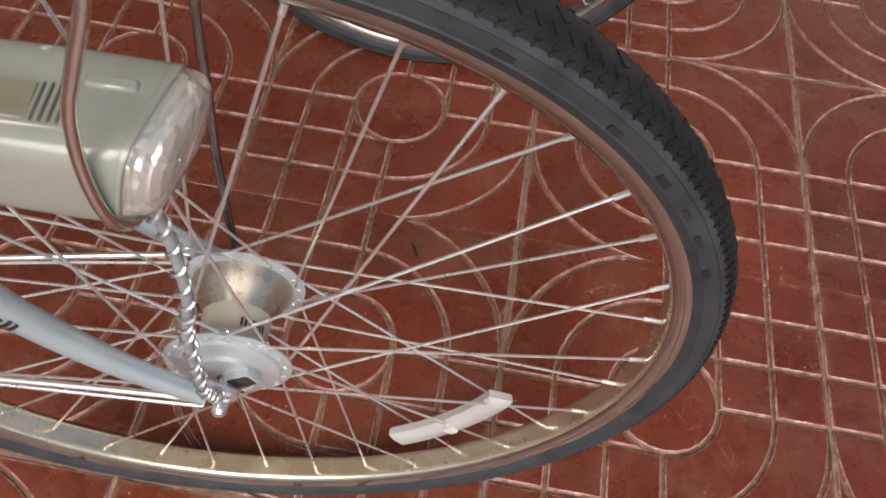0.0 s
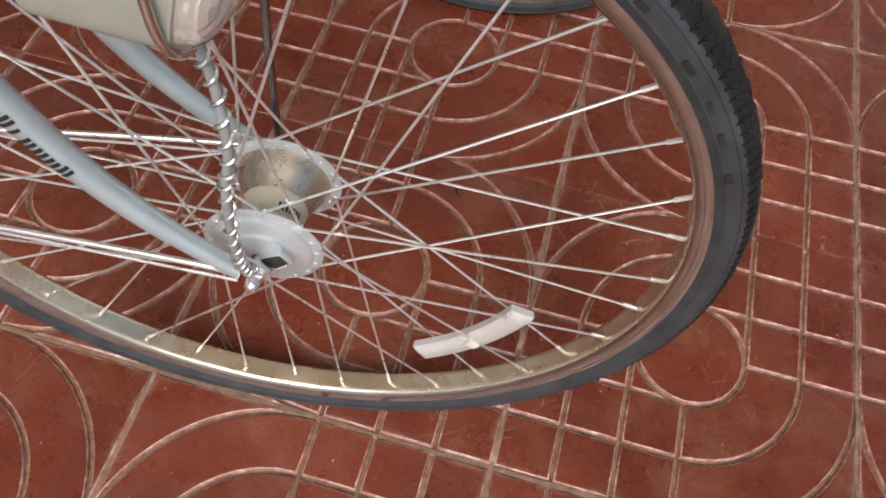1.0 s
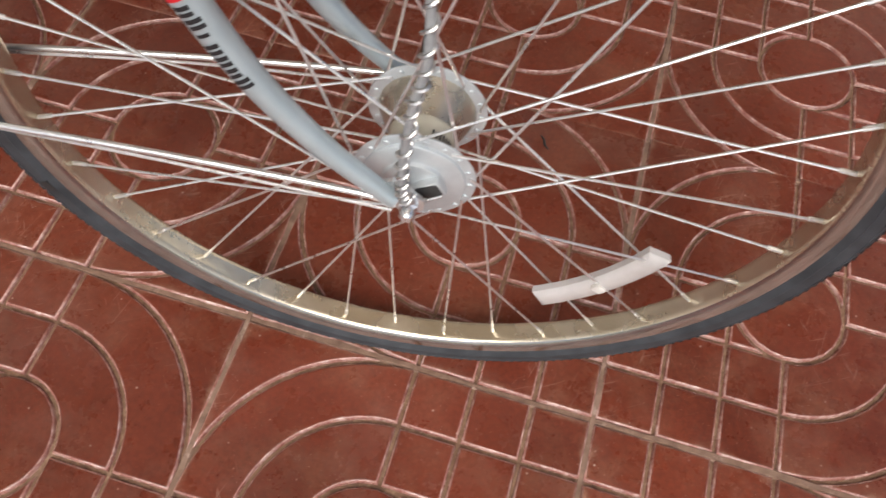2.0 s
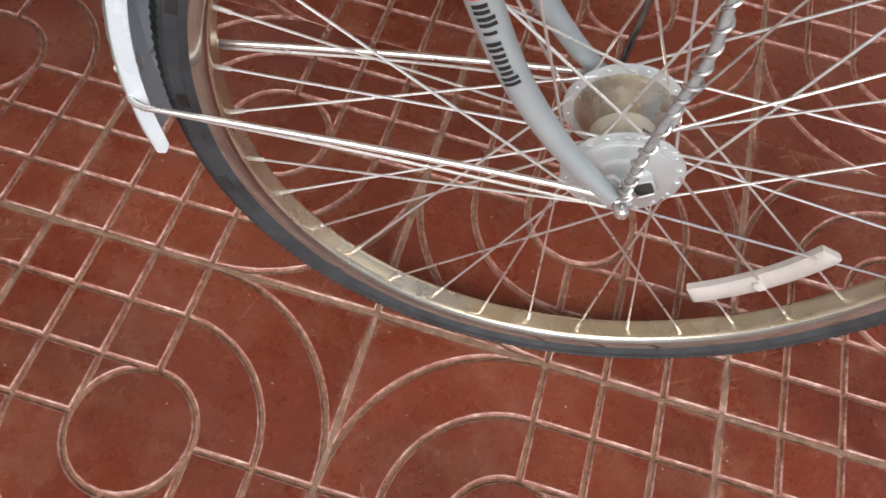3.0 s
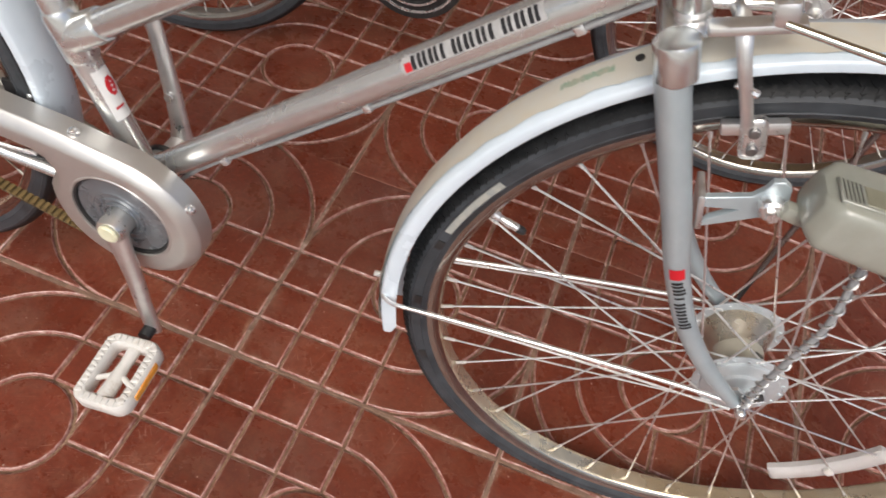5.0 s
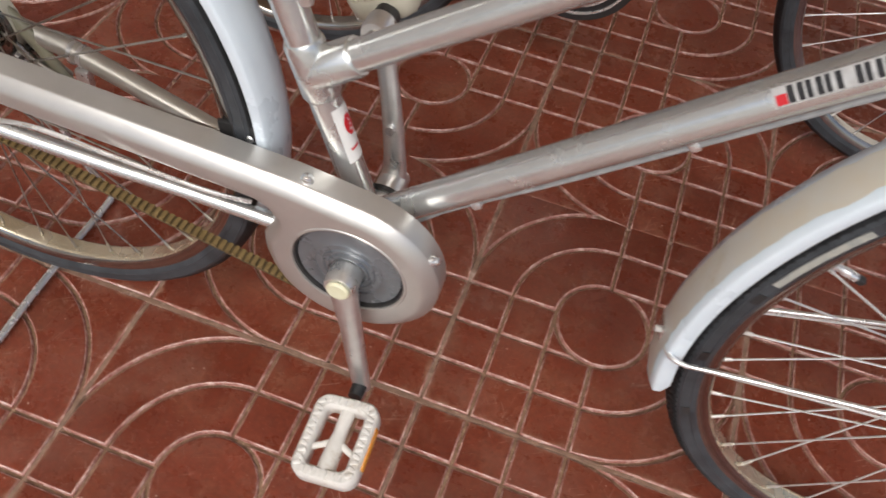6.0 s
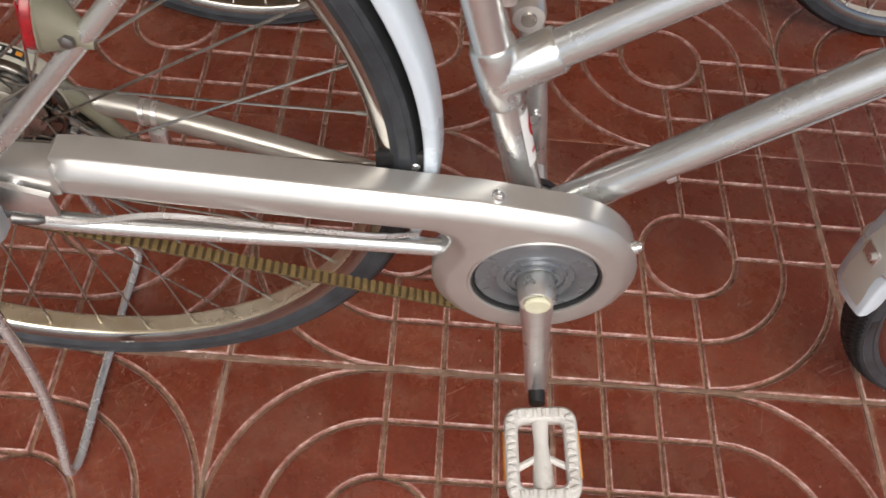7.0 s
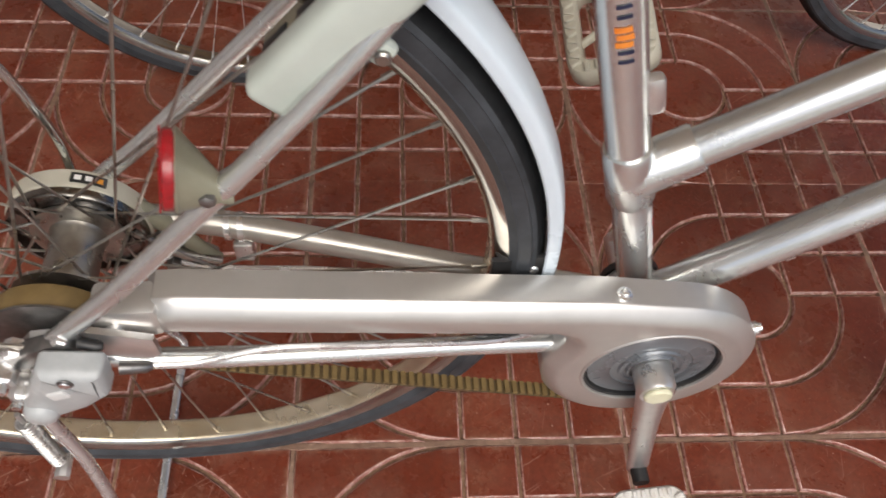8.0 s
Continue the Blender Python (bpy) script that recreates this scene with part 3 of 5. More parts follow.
def build_front_wheel(bike):
    w = empty("front_wheel", WHEEL, bike)
    full = WHEEL @ Matrix.Scale(1.0085, 4)
    part("tyre", tyre_bm(), [M_RUBBER, M_SIDEWALL], w, "black ribbed tyre with grey sidewalls", full)
    part("rim", rim_bm(), [M_STEEL, M_RIMBED], w, "stained stainless steel rim", full)
    build_spokes(w, -93.1, 0.0405, (0.0285, 0.0360), None, full)
    # dynamo hub: two drilled flanges, a cream shell between, a stepped face
    bm = flange_bm(0.0450, -0.0300, 0.003)
    lathe([(0.0375, -0.0300), (0.0370, -0.0322), (0.0356, -0.0331), (0.0255, -0.0336), (0.0235, -0.0344), (0.0225, -0.0372), (0.0205, -0.0380), (0.0100, -0.0382), (0.0060, -0.0400)], 64, bm)
    lathe([(0.0400, -0.0272), (0.0330, -0.0240), (0.0260, -0.0170), (0.0235, -0.0120)], 48, bm)
    flange_bm(0.0465, 0.0345, 0.003).to_mesh(tmp := bpy.data.meshes.new("t"))
    bm.from_mesh(tmp)
    bpy.data.meshes.remove(tmp)
    lathe([(0.030, 0.0375), (0.020, 0.041), (0.010, 0.042)], 32, bm)
    part("hub", bm, M_HUB, w, "satin alloy dynamo hub with drilled flanges")
    part("hub_cone", lathe([(0.0378, 0.0345), (0.0362, 0.0310), (0.0330, 0.0240), (0.0285, 0.0160), (0.0252, 0.0085)], 48), M_CONE, w, "inner alloy cone of the hub, tan reflection in its colour")
    part("hub_shell", lathe([(0.0252, 0.0085), (0.0252, 0.0040), (0.0245, 0.0030), (0.0238, -0.0125)], 48), M_CREAM, w, "cream hub shell with small printed marks")
    bm = bmesh.new()
    for k in range(7):
        tube_patch([(0, -0.012, 0, 0.0242), (0, 0.003, 0, 0.0247)], None, 0.15 + 0.02, 0.62, 20 + 7 * k, 24 + 7 * k, 0.0004, (0, 0, 1), bm)
    part("print_mark", bm, M_BLACKINK, w)
    bm = tube([(0, -0.066, 0, 0.0035), (0, -0.064, 0, 0.0045), (0, 0.064, 0, 0.0045), (0, 0.066, 0, 0.0035)], None, 12, ref=(0, 0, 1))
    part("axle", bm, M_CHROME, w)
    for s in (-1, 1):
        bm = disc(0.0085, s * 0.0500, s * 0.0515, 20, bev=0.0004)
        tube([(0, s * 0.0515, 0, 0.0078), (0, s * 0.0575, 0, 0.0078), (0, s * 0.0590, 0, 0.0062)], None, 6, bm, ref=(0, 0, 1))
        tube([(0, s * 0.0590, 0, 0.0058), (0, s * 0.0650, 0, 0.0055), (0, s * 0.0675, 0, 0.0035)], None, 12, bm, ref=(0, 0, 1))
        part("axle_nut", bm, M_CHROME, w, "chromed hexagonal axle nut")
    # clear bar reflector tied to the spokes
    out = arc(0, 0, 0.2365, -58, -23.5, 16) + arc(0, 0, 0.2135, -23.5, -58, 16)
    bm = slab(out, [(0.0015, 0.003), (-0.0005, 0.0006), (-0.0070, 0.0), (-0.0110, 0.003), (-0.0125, 0.007)])
    refl = part("spoke_reflector", bm, M_REFL, w, "clear curved bar reflector on the spokes")
    a = radians(-41)
    part("clip", box((0.012, 0.0065, 0.009), (0.2225 * math.cos(a), -0.0125, 0.2225 * math.sin(a)), 0.0015, m=Matrix.Rotation(-a, 4, "Y")), M_WHITE, w)
    # valve
    a = radians(156.2)
    d = V((math.cos(a), 0, math.sin(a)))
    bm = tube([(*(d * r), q) for r, q in ((0.303, 0.0046), (0.297, 0.0046), (0.296, 0.0034), (0.289, 0.0034), (0.288, 0.0040), (0.2755, 0.0040))], None, 10)
    part("valve", bm, M_CHROME, w, "steel tyre valve")
    part("valve_cap", tube([(*(d * r), q) for r, q in ((0.276, 0.0041), (0.270, 0.0041), (0.2675, 0.0030))], None, 10), M_BLACK, w, "black valve cap")
    # pale label on the sidewall, and dark blocks of its lettering
    def strip(r0, r1, a0, a1, y, mtl, name, label=""):
        out = arc(0, 0, r1, a0, a1, 14) + arc(0, 0, r0, a1, a0, 14)
        return part(name, slab(out, [(y + 0.001, 0), (y, 0)]), mtl, w, label, full)
    strip(0.3235, 0.3300, 147, 161.5, -0.0200, M_LABEL, "sidewall_label", "pale label on the tyre wall")
    for a in (164, 180, 197):
        strip(0.3225, 0.3300, a, a + 2.2, -0.0200, M_BLACK, "sidewall_mark")
    for n, a in enumerate((23, 29, 34, 39.5, 48, 60)):
        strip(0.3232 + 0.0006 * (n % 3), 0.3272, a, a + 1.5 + 0.4 * (n % 2), -0.0200, M_BLACK, "sidewall_mark")
    return w


def build_fork(bike):
    for s in (-1, 1):
        pts = smooth_path([(-0.2005, s * 0.044, 0.352, 0.0124), (-0.193, s * 0.0455, 0.330, 0.0122), (-0.150, s * 0.049, 0.220, 0.0113), (-0.129, s * 0.050, 0.165, 0.0104),
                           (-0.101, s * 0.0515, 0.108, 0.0095), (-0.065, s * 0.053, 0.058, 0.0084), (-0.028, s * 0.054, 0.020, 0.0070), (-0.017, s * 0.054, 0.010, 0.0070)], 6)
        blade = part("fork_blade", tube(pts, n=20), M_FORK, bike, "curved silver painted fork blade", FRONT)
        out = arc(0, 0, 0.011, -120, 60, 9) + [(-0.012, 0.024), (-0.024, 0.018)]
        part("dropout", slab(out, [(s * 0.0500, 0), (s * 0.0535, 0)]), M_ALLOY, bike, "", WHEEL)
        part("fork_sleeve", tube([(-0.1945, s * 0.0450, 0.3395, 0.0124), (-0.1948, s * 0.0450, 0.3402, 0.0140), (-0.2010, s * 0.0428, 0.3590, 0.0152), (-0.2028, s * 0.0422, 0.3640, 0.0155), (-0.2033, s * 0.0420, 0.3653, 0.0151), (-0.2035, s * 0.0420, 0.3658, 0.0138)], n=24), M_SILVER, bike, "silver sleeve with a flat top", FRONT)
        if s < 0:
            # maker's mark as plain bars: one red, then pairs of thin black ones
            part("printed_block", tube_patch(pts, None, 0.388, 0.421, -34, 32, 0.0005), M_REDINK, blade, "red printed block", FRONT)
            for k in range(7):
                a = 0.429 + 0.0202 * k
                hi = 26 - 3 * (k % 3)
                lo = -(24 if k in (0, 2, 3, 5, 4) else 34)
                for b, e in ((0.003, 0.0085),) if k == 2 else ((0, 0.0066), (0.0098, 0.0160)):
                    part("printed_bar", tube_patch(pts, None, a + b, a + e, lo, hi, 0.0005), M_BLACKINK, blade, "thin black printed bar", FRONT)
    # crown, lower head race and head tube
    ax = V((-0.316, 0, 0.949))
    c0 = V((-0.1865, 0, 0.3460))
    bm = box((0.026, 0.070, 0.018), (-0.1955, 0, 0.3470), 0.006, 3, m=Matrix.Rotation(radians(-18.4), 4, "Y"))
    part("fork_crown", bm, M_SILVER, bike, "silver fork crown", FRONT)
    p = [c0 + ax * t for t in (0.004, 0.009, 0.014, 0.018, 0.021)]
    part("head_race", tube([(*p[0], 0.0150), (*p[1], 0.0148), (*p[2], 0.0110), (*p[3], 0.0128), (*p[4], 0.0115)], n=28), M_CHROME, bike, "chromed lower headset race", FRONT)
    p = [c0 + ax * t for t in (0.021, 0.024, 0.165)]
    part("head_tube", tube([(*p[0], 0.0120), (*p[1], 0.0132), (*p[2], 0.0132)], n=28), M_SILVER, bike, "silver head tube", FRONT)
    p = [c0 + ax * t for t in (0.165, 0.172, 0.180)]
    part("head_race", tube([(*p[0], 0.017), (*p[1], 0.018), (*p[2], 0.014)], n=28), M_CHROME, bike, "", FRONT)


def guard_bm(r, a0, a1, half=0.0265, n=72, sides=0.018, centre=(0, 0, 0), deepen=0.0):
    """A bent sheet: crowned top, a narrow fold on each side and an upright flank."""
    prof = [(r - sides, -half), (r - sides * 0.62, -half), (r - 0.0056, -half * 0.985), (r - 0.0040, -half * 0.93), (r - 0.0018, -half * 0.60), (r - 0.0002, -half * 0.28), (r + 0.0004, 0)]
    prof = prof + [(q, -y) for q, y in prof[-2::-1]]
    inner = [(q - 0.0012, y * 0.96) for q, y in prof[::-1]]
    bm = lathe(prof + inner, n, a0=a0, a1=a1, closed=True, centre=centre)
    for v in bm.verts if deepen else ():
        # the side lips grow deeper towards the tail, whose lower corners are rounded
        x, z = v.co.x - centre[0], v.co.z - centre[2]
        q, a = math.hypot(x, z), math.degrees(math.atan2(z, x)) % 360
        f = max(0.0, min(1.0, (a - 118) / (a1 - 118)))
        f = f * f * (3 - 2 * f) * deepen
        low = max(0.0, r - 0.0058 - q)
        tip = max(0.0, (a - a1 + 2.2) / 2.2)
        k = (q - low * f + low * 0.9 * tip * tip) / q
        v.co.x, v.co.z = centre[0] + x * k, centre[2] + z * k
    return bm


G0 = (-0.001, 0, 0.008)    # the front guard sits a little above the wheel


def build_front_guard(bike):
    g = part("front_mudguard", guard_bm(0.3745, 74, 190.4, 0.0255, sides=0.012, centre=G0, deepen=0.9), M_GUARD, bike, "pale blue-grey painted front mudguard, dirty with a painted tan reflection on top", FRONT)
    # rubbed, corroded and tan top behind the crown; the tan is dirt plus a painted reflection
    def on_top(a0, a1, y0, y1, off, mtl, name, label, ragged=0.003):
        bm = bmesh.new()
        rag = random.Random(int(a0))
        ys = np.linspace(0, 1, 7)
        rows = []
        for a in np.linspace(a0, a1, 60):
            lo, hi = y0 + rag.uniform(0, ragged), y1 - rag.uniform(0, ragged)
            row_ = []
            for u in ys:
                y = lo + (hi - lo) * u
                q = 0.3747 + off - 3.2 * y * y - 0.0004 * max(0.0, abs(y) - 0.016) / 0.006
                row_.append(bm.verts.new((G0[0] + q * math.cos(radians(a)), y, G0[2] + q * math.sin(radians(a)))))
            rows.append(row_)
        for A, B_ in zip(rows, rows[1:]):
            for k in range(6):
                bm.faces.new((A[k], A[k + 1], B_[k + 1], B_[k]))
        return part(name, bm, mtl, g, label, FRONT)
    on_top(92, 188.5, -0.0215, 0.0140, 0.0008, M_TANPATCH, "dirt_reflection_film", "tan film on the mudguard's top, dirt and a painted reflection")
    on_top(127, 133.5, -0.007, 0.003, 0.0012, M_GREENPATCH, "corrosion_patch", "green corroded patch")
    for a in (121.5, 124.2):
        d = V((math.cos(radians(a)), 0, math.sin(radians(a))))
        part("hole", tube([(*(V(G0) + d * 0.3752), 0.0034), (*(V(G0) + d * 0.3772), 0.0034)], n=12), M_BLACK, g, "", FRONT)
    # stay: one steel bar round the guard, both ends on the axle
    for s in (-1, 1):
        pts = smooth_path([(-0.3735, s * 0.006, 0.004), (-0.370, s * 0.024, 0.0040), (-0.357, s * 0.033, 0.005), (-0.330, s * 0.0365, 0.0085), (-0.180, s * 0.047, 0.015), (-0.044, s * 0.0565, 0.0155), (-0.016, s * 0.0578, 0.008)], 5)
        part("mudguard_stay", tube(pts, 0.0024, 10), M_SPOKE, bike, "thin bright steel mudguard stay", FRONT)
        pts = smooth_path([(-0.345, s * 0.034, 0.004), (-0.180, s * 0.0475, 0.0075), (-0.018, s * 0.0585, 0.0025)], 4)
        part("mudguard_stay", tube(pts, 0.0013, 8), M_SPOKE, bike, "", FRONT)
    bm = box((0.007, 0.020, 0.016), (-0.3745, 0, 0.008), 0.002)
    tube([(-0.378, -0.006, 0.012), (-0.384, -0.006, 0.012)], 0.0032, 8, bm)
    part("stay_clip", bm, M_CHROME, bike, "small steel clip with a bolt", FRONT)


def build_front_brake(bike):
    m = Matrix.Rotation(radians(-18), 4, "Y")
    for s in (-1, 1):
        pts = smooth_path([(-0.168, s * 0.006, 0.376, 0.0062), (-0.164, s * 0.024, 0.374, 0.0062), (-0.156, s * 0.033, 0.355, 0.0050), (-0.143, s * 0.032, 0.328, 0.0046), (-0.132, s * 0.029, 0.305, 0.0046)], 5)
        part("brake_arm", tube(pts, n=10, oval=0.6), M_ALLOY, bike, "cast alloy caliper brake arm", FRONT)
        part("brake_shoe", box((0.046, 0.008, 0.011), (-0.124, s * 0.0215, 0.300), 0.002, m=m), M_ALLOY, bike, "alloy brake shoe holder", FRONT)
        part("brake_pad", box((0.040, 0.005, 0.009), (-0.124, s * 0.0170, 0.300), 0.001, m=m), M_BLACK, bike, "black brake pad", FRONT)
        plate = part("brake_plate", box((0.018, 0.005, 0.036), (-0.1235, s * 0.0275, 0.295), 0.005, 3, m=m), M_ALLOY, bike, "rounded alloy plate with two bolts", FRONT)
        for dz in (-0.0085, 0.0065):
            part("bolt", disc(0.0042, s * 0.0295, s * 0.0335, 10, None, 0.0008, (-0.1235 - 0.3 * dz, 0, 0.295 + dz)), M_DARKSTEEL, plate, "dark bolt head", FRONT)
        part("brake_pin", tube([(-0.153, s * 0.030, 0.335, 0.0022), (-0.141, s * 0.031, 0.333, 0.0030), (-0.137, s * 0.031, 0.332, 0.0030)], n=8), M_CHROME, bike, "", FRONT)
    part("brake_bolt", tube([(-0.200, 0, 0.368), (-0.150, 0, 0.378), (-0.140, 0, 0.380)], 0.0045, 10), M_CHROME, bike, "", FRONT)
    part("brake_bar", box((0.058, 0.014, 0.007), (-0.158, -0.028, 0.378), 0.002, m=m), M_ALLOY, bike, "alloy caliper bar", FRONT)
    part("brake_block", box((0.016, 0.012, 0.018), (-0.146, -0.030, 0.392), 0.004, m=m), M_ALLOY, bike, "cast alloy cable clamp", FRONT)
    part("brake_cable", tube(smooth_path([(-0.147, -0.030, 0.400), (-0.160, -0.032, 0.440), (-0.185, -0.030, 0.500)], 4), 0.0024, 8), M_CABLE, bike, "grey brake cable", FRONT)


def build_headlamp(bike):
    lamp = empty("headlamp", FRONT @ pose(-0.038, -0.049, 0.2665), bike)
    m = PLACE[lamp] @ pose(0, 0, 0, 0, 9, 0)
    # body: squared section, rounding into the round front
    def ring(bm, x, hw, hh, e):
        out = []
        for k in range(48):
            a = 2 * math.pi * (k + 0.5) / 48
            c, s = math.cos(a), math.sin(a)
            out.append(bm.verts.new((x, hw * math.copysign(abs(c) ** e, c), hh * math.copysign(abs(s) ** e, s))))
        return out

    def skin(rows, cap0=True, cap1=True):
        bm = bmesh.new()
        rings = [ring(bm, *r) for r in rows]
        for A, B_ in zip(rings, rings[1:]):
            for k in range(48):
                bm.faces.new((A[k], A[(k + 1) % 48], B_[(k + 1) % 48], B_[k]))
        for v in bm.verts:
            if v.co.x > 0.03:
                # the front slants: further out above and behind
                v.co.x = 0.03 + (v.co.x - 0.03) * 0.8
                v.co.x += (0.22 * v.co.y + 0.16 * v.co.z) * min(1.0, (v.co.x - 0.03) / 0.02)
        if cap0:
            bm.faces.new(rings[0])
        if cap1:
            bm.faces.new(rings[-1][::-1])
        return bm
    rows = [(-0.0360, 0.0160, 0.0128, 0.52), (-0.0352, 0.0195, 0.0158, 0.48), (-0.0270, 0.0266, 0.0212, 0.38), (-0.0240, 0.0280, 0.0222, 0.35), (-0.0210, 0.0286, 0.0227, 0.34),
            (0.0200, 0.0300, 0.0245, 0.36), (0.0420, 0.0303, 0.0256, 0.42), (0.0500, 0.0304, 0.0260, 0.46), (0.0525, 0.0296, 0.0254, 0.48)]
    body = part("lamp_body", skin(rows), M_LAMP, lamp, "grey-cream plastic lamp body", m)
    bowl = skin([(0.0500, 0.0276, 0.0236, 0.56), (0.0540, 0.0274, 0.0235, 0.58), (0.0565, 0.0262, 0.0226, 0.62), (0.0590, 0.0266, 0.0228, 0.64), (0.0615, 0.0248, 0.0214, 0.68), (0.0640, 0.0250, 0.0214, 0.72),
                 (0.0665, 0.0215, 0.0186, 0.80), (0.0675, 0.0150, 0.0130, 0.9), (0.0650, 0.0060, 0.0060, 1.0)])
    rb = random.Random(4)
    for v in bowl.verts:
        v.co.x += rb.uniform(-0.0006, 0.0006)
        f = 1 - rb.uniform(0, 0.035)
        v.co.y, v.co.z = v.co.y * f, v.co.z * f
    part("reflector_bowl", bowl, M_SPARKLE, lamp, "bright chromed reflector bowl", m, 0)
    lens = part("lens", skin([(0.0520, 0.0301, 0.0260, 0.48), (0.0585, 0.0300, 0.0258, 0.52), (0.0640, 0.0288, 0.0248, 0.56), (0.0690, 0.0256, 0.0220, 0.64), (0.0712, 0.0200, 0.0172, 0.75), (0.0720, 0.0080, 0.0070, 0.95)]), M_LENS, lamp, "clear faceted lamp lens", m)
    lens.visible_shadow = False
    part("lens_rim", skin([(0.0496, 0.0306, 0.0263, 0.46), (0.0500, 0.0309, 0.0266, 0.46), (0.0530, 0.0309, 0.0266, 0.48), (0.0535, 0.0304, 0.0262, 0.48)], False, False), M_LAMP, lamp, "", m)
    part("vent_panel", box((0.054, 0.024, 0.0030), (-0.0035, -0.008, 0.0226), 0.0008, 1, m=Matrix.Rotation(radians(-2.4), 4, "Y")), M_LAMP, body, "raised grip panel on the lamp", m)
    for k in range(9):
        x = -0.0275 + 0.0031 * k if k < 5 else 0.0105 + 0.0031 * (k - 5)
        part("vent_rib", box((0.0014, 0.020, 0.0016), (x, -0.008, 0.0240 + 0.042 * (x + 0.0035)), 0.0004, 1), M_VENT, body, "dark vent slot" if k == 0 else "", m)
    part("vent_panel", box((0.021, 0.019, 0.0014), (-0.0018, -0.008, 0.0242), 0.0006, 1, m=Matrix.Rotation(radians(-2.4), 4, "Y")), M_OLIVE, body, "darker grip panel", m)
    part("switch_ridge", box((0.020, 0.006, 0.0030), (0.034, 0.006, 0.0255), 0.001, 1), M_LAMP, body, "", m)
    # bracket: slotted flat arm with a curled eye, and the pivot
    arm = empty("lamp_bracket", FRONT, bike)
    out = [(-0.128, 0.207), (-0.092, 0.229), (-0.080, 0.236), (-0.077, 0.250), (-0.081, 0.264), (-0.088, 0.2685), (-0.095, 0.266), (-0.098, 0.257), (-0.104, 0.2485), (-0.136, 0.237), (-0.133, 0.2275), (-0.107, 0.2335), (-0.126, 0.2170)]
    part("arm", slab(out, [(-0.0290, 0.0006), (-0.0296, 0), (-0.0345, 0), (-0.0352, 0.0007)]), M_FORK, arm, "flat slotted alloy lamp arm")
    part("arm_plate", box((0.006, 0.030, 0.036), (-0.133, -0.022, 0.222), 0.002, m=Matrix.Rotation(radians(-15), 4, "Y")), M_ALLOY, arm)
    bm = tube([(-0.089, -0.030, 0.2465, 0.0095), (-0.089, -0.044, 0.2465, 0.0095), (-0.089, -0.046, 0.2465, 0.0075)], n=20, ref=(0, 0, 1))
    tube([(-0.089, -0.046, 0.2465), (-0.089, -0.051, 0.2465)], 0.0050, 6, bm, ref=(0, 0, 1))
    part("pivot", bm, M_CHROME, arm, "round pivot bolt")
    part("pivot_block", box((0.022, 0.012, 0.014), (-0.074, -0.045, 0.2510), 0.004, 2, m=Matrix.Rotation(radians(12), 4, "Y")), M_LAMP, arm, "cream pivot block")
    # wire guard in front of the lamp
    pts = smooth_path([(-0.150, -0.050, 0.395), (-0.050, -0.075, 0.395), (0.012, -0.082, 0.393), (0.027, -0.083, 0.380), (0.023, -0.084, 0.360), (0.013, -0.084, 0.337), (0.003, -0.084, 0.312),
                       (-0.002, -0.084, 0.284), (-0.003, -0.083, 0.258), (-0.002, -0.078, 0.241), (0.000, -0.066, 0.230), (0.000, -0.040, 0.224), (0.000, -0.010, 0.222)], 6)
    part("lamp_guard_wire", tube(pts, 0.0027, 12), M_WIRE, bike, "bent chromed guard wire round the lamp", FRONT)
    # cable from the lamp to the hub with a steel coil wound round it
    path = smooth_path([(-0.010, -0.050, 0.243), (-0.002, -0.046, 0.200), (0.001, -0.055, 0.150), (-0.006, -0.060, 0.110), (-0.011, -0.060, 0.055), (-0.010, -0.058, 0.022), (-0.005, -0.052, 0.010)], 8)
    part("lamp_cable", tube(path, 0.0031, 10), M_CABLE, bike, "grey lamp cable", FRONT)
    fr = frames_on(path, (0, -1, 0))
    coil, turns = [], 21
    for k in range(turns * 12 + 1):
        x = k / (turns * 12) * (len(path) - 2)
        i, f = int(x), x - int(x)
        c = fr[i][0].lerp(fr[i + 1][0], f)
        a = 2 * math.pi * k / 12 + 0.5 * math.sin(k * 0.11)
        r = 0.0041 + 0.0007 * math.sin(k * 0.37)
        coil.append(c + fr[i][1] * r * math.cos(a) + fr[i][2] * r * math.sin(a))
    part("cable_coil", tube(coil, 0.0014, 6), M_WRAP, bike, "loose steel coil wound round the cable", FRONT)
    tilt = Matrix.Rotation(radians(-30), 4, "Y")
    plug = part("plug_frame", box((0.022, 0.007, 0.017), (0.0125, -0.0405, 0.004), 0.0026, 2, m=tilt), M_HUB, bike, "pale alloy frame of the dynamo socket", WHEEL)
    # Black block that paints the dark inside of the socket.
    part("socket_dark", box((0.0185, 0.0050, 0.0132), (0.0125, -0.0425, 0.004), 0.0020, 2, m=tilt), M_BLACK, plug, "black block standing in for the socket's dark inside", WHEEL)
    part("plug_clip", tube(smooth_path([(0.004, -0.0455, -0.003), (0.012, -0.0475, 0.000), (0.022, -0.0460, 0.005)], 4), 0.0011, 6), M_CHROME, plug, "", WHEEL)
    # basket stay on the far side
    part("basket_stay", tube([(-0.014, 0.062, 0.005), (-0.009, 0.064, 0.12), (0.002, 0.066, 0.25), (0.02, 0.066, 0.42)], 0.0031, 10), M_DARKCHROME, bike, "dark steel stay rising from the axle", FRONT)


BB = V((0.456, 0, -0.089))


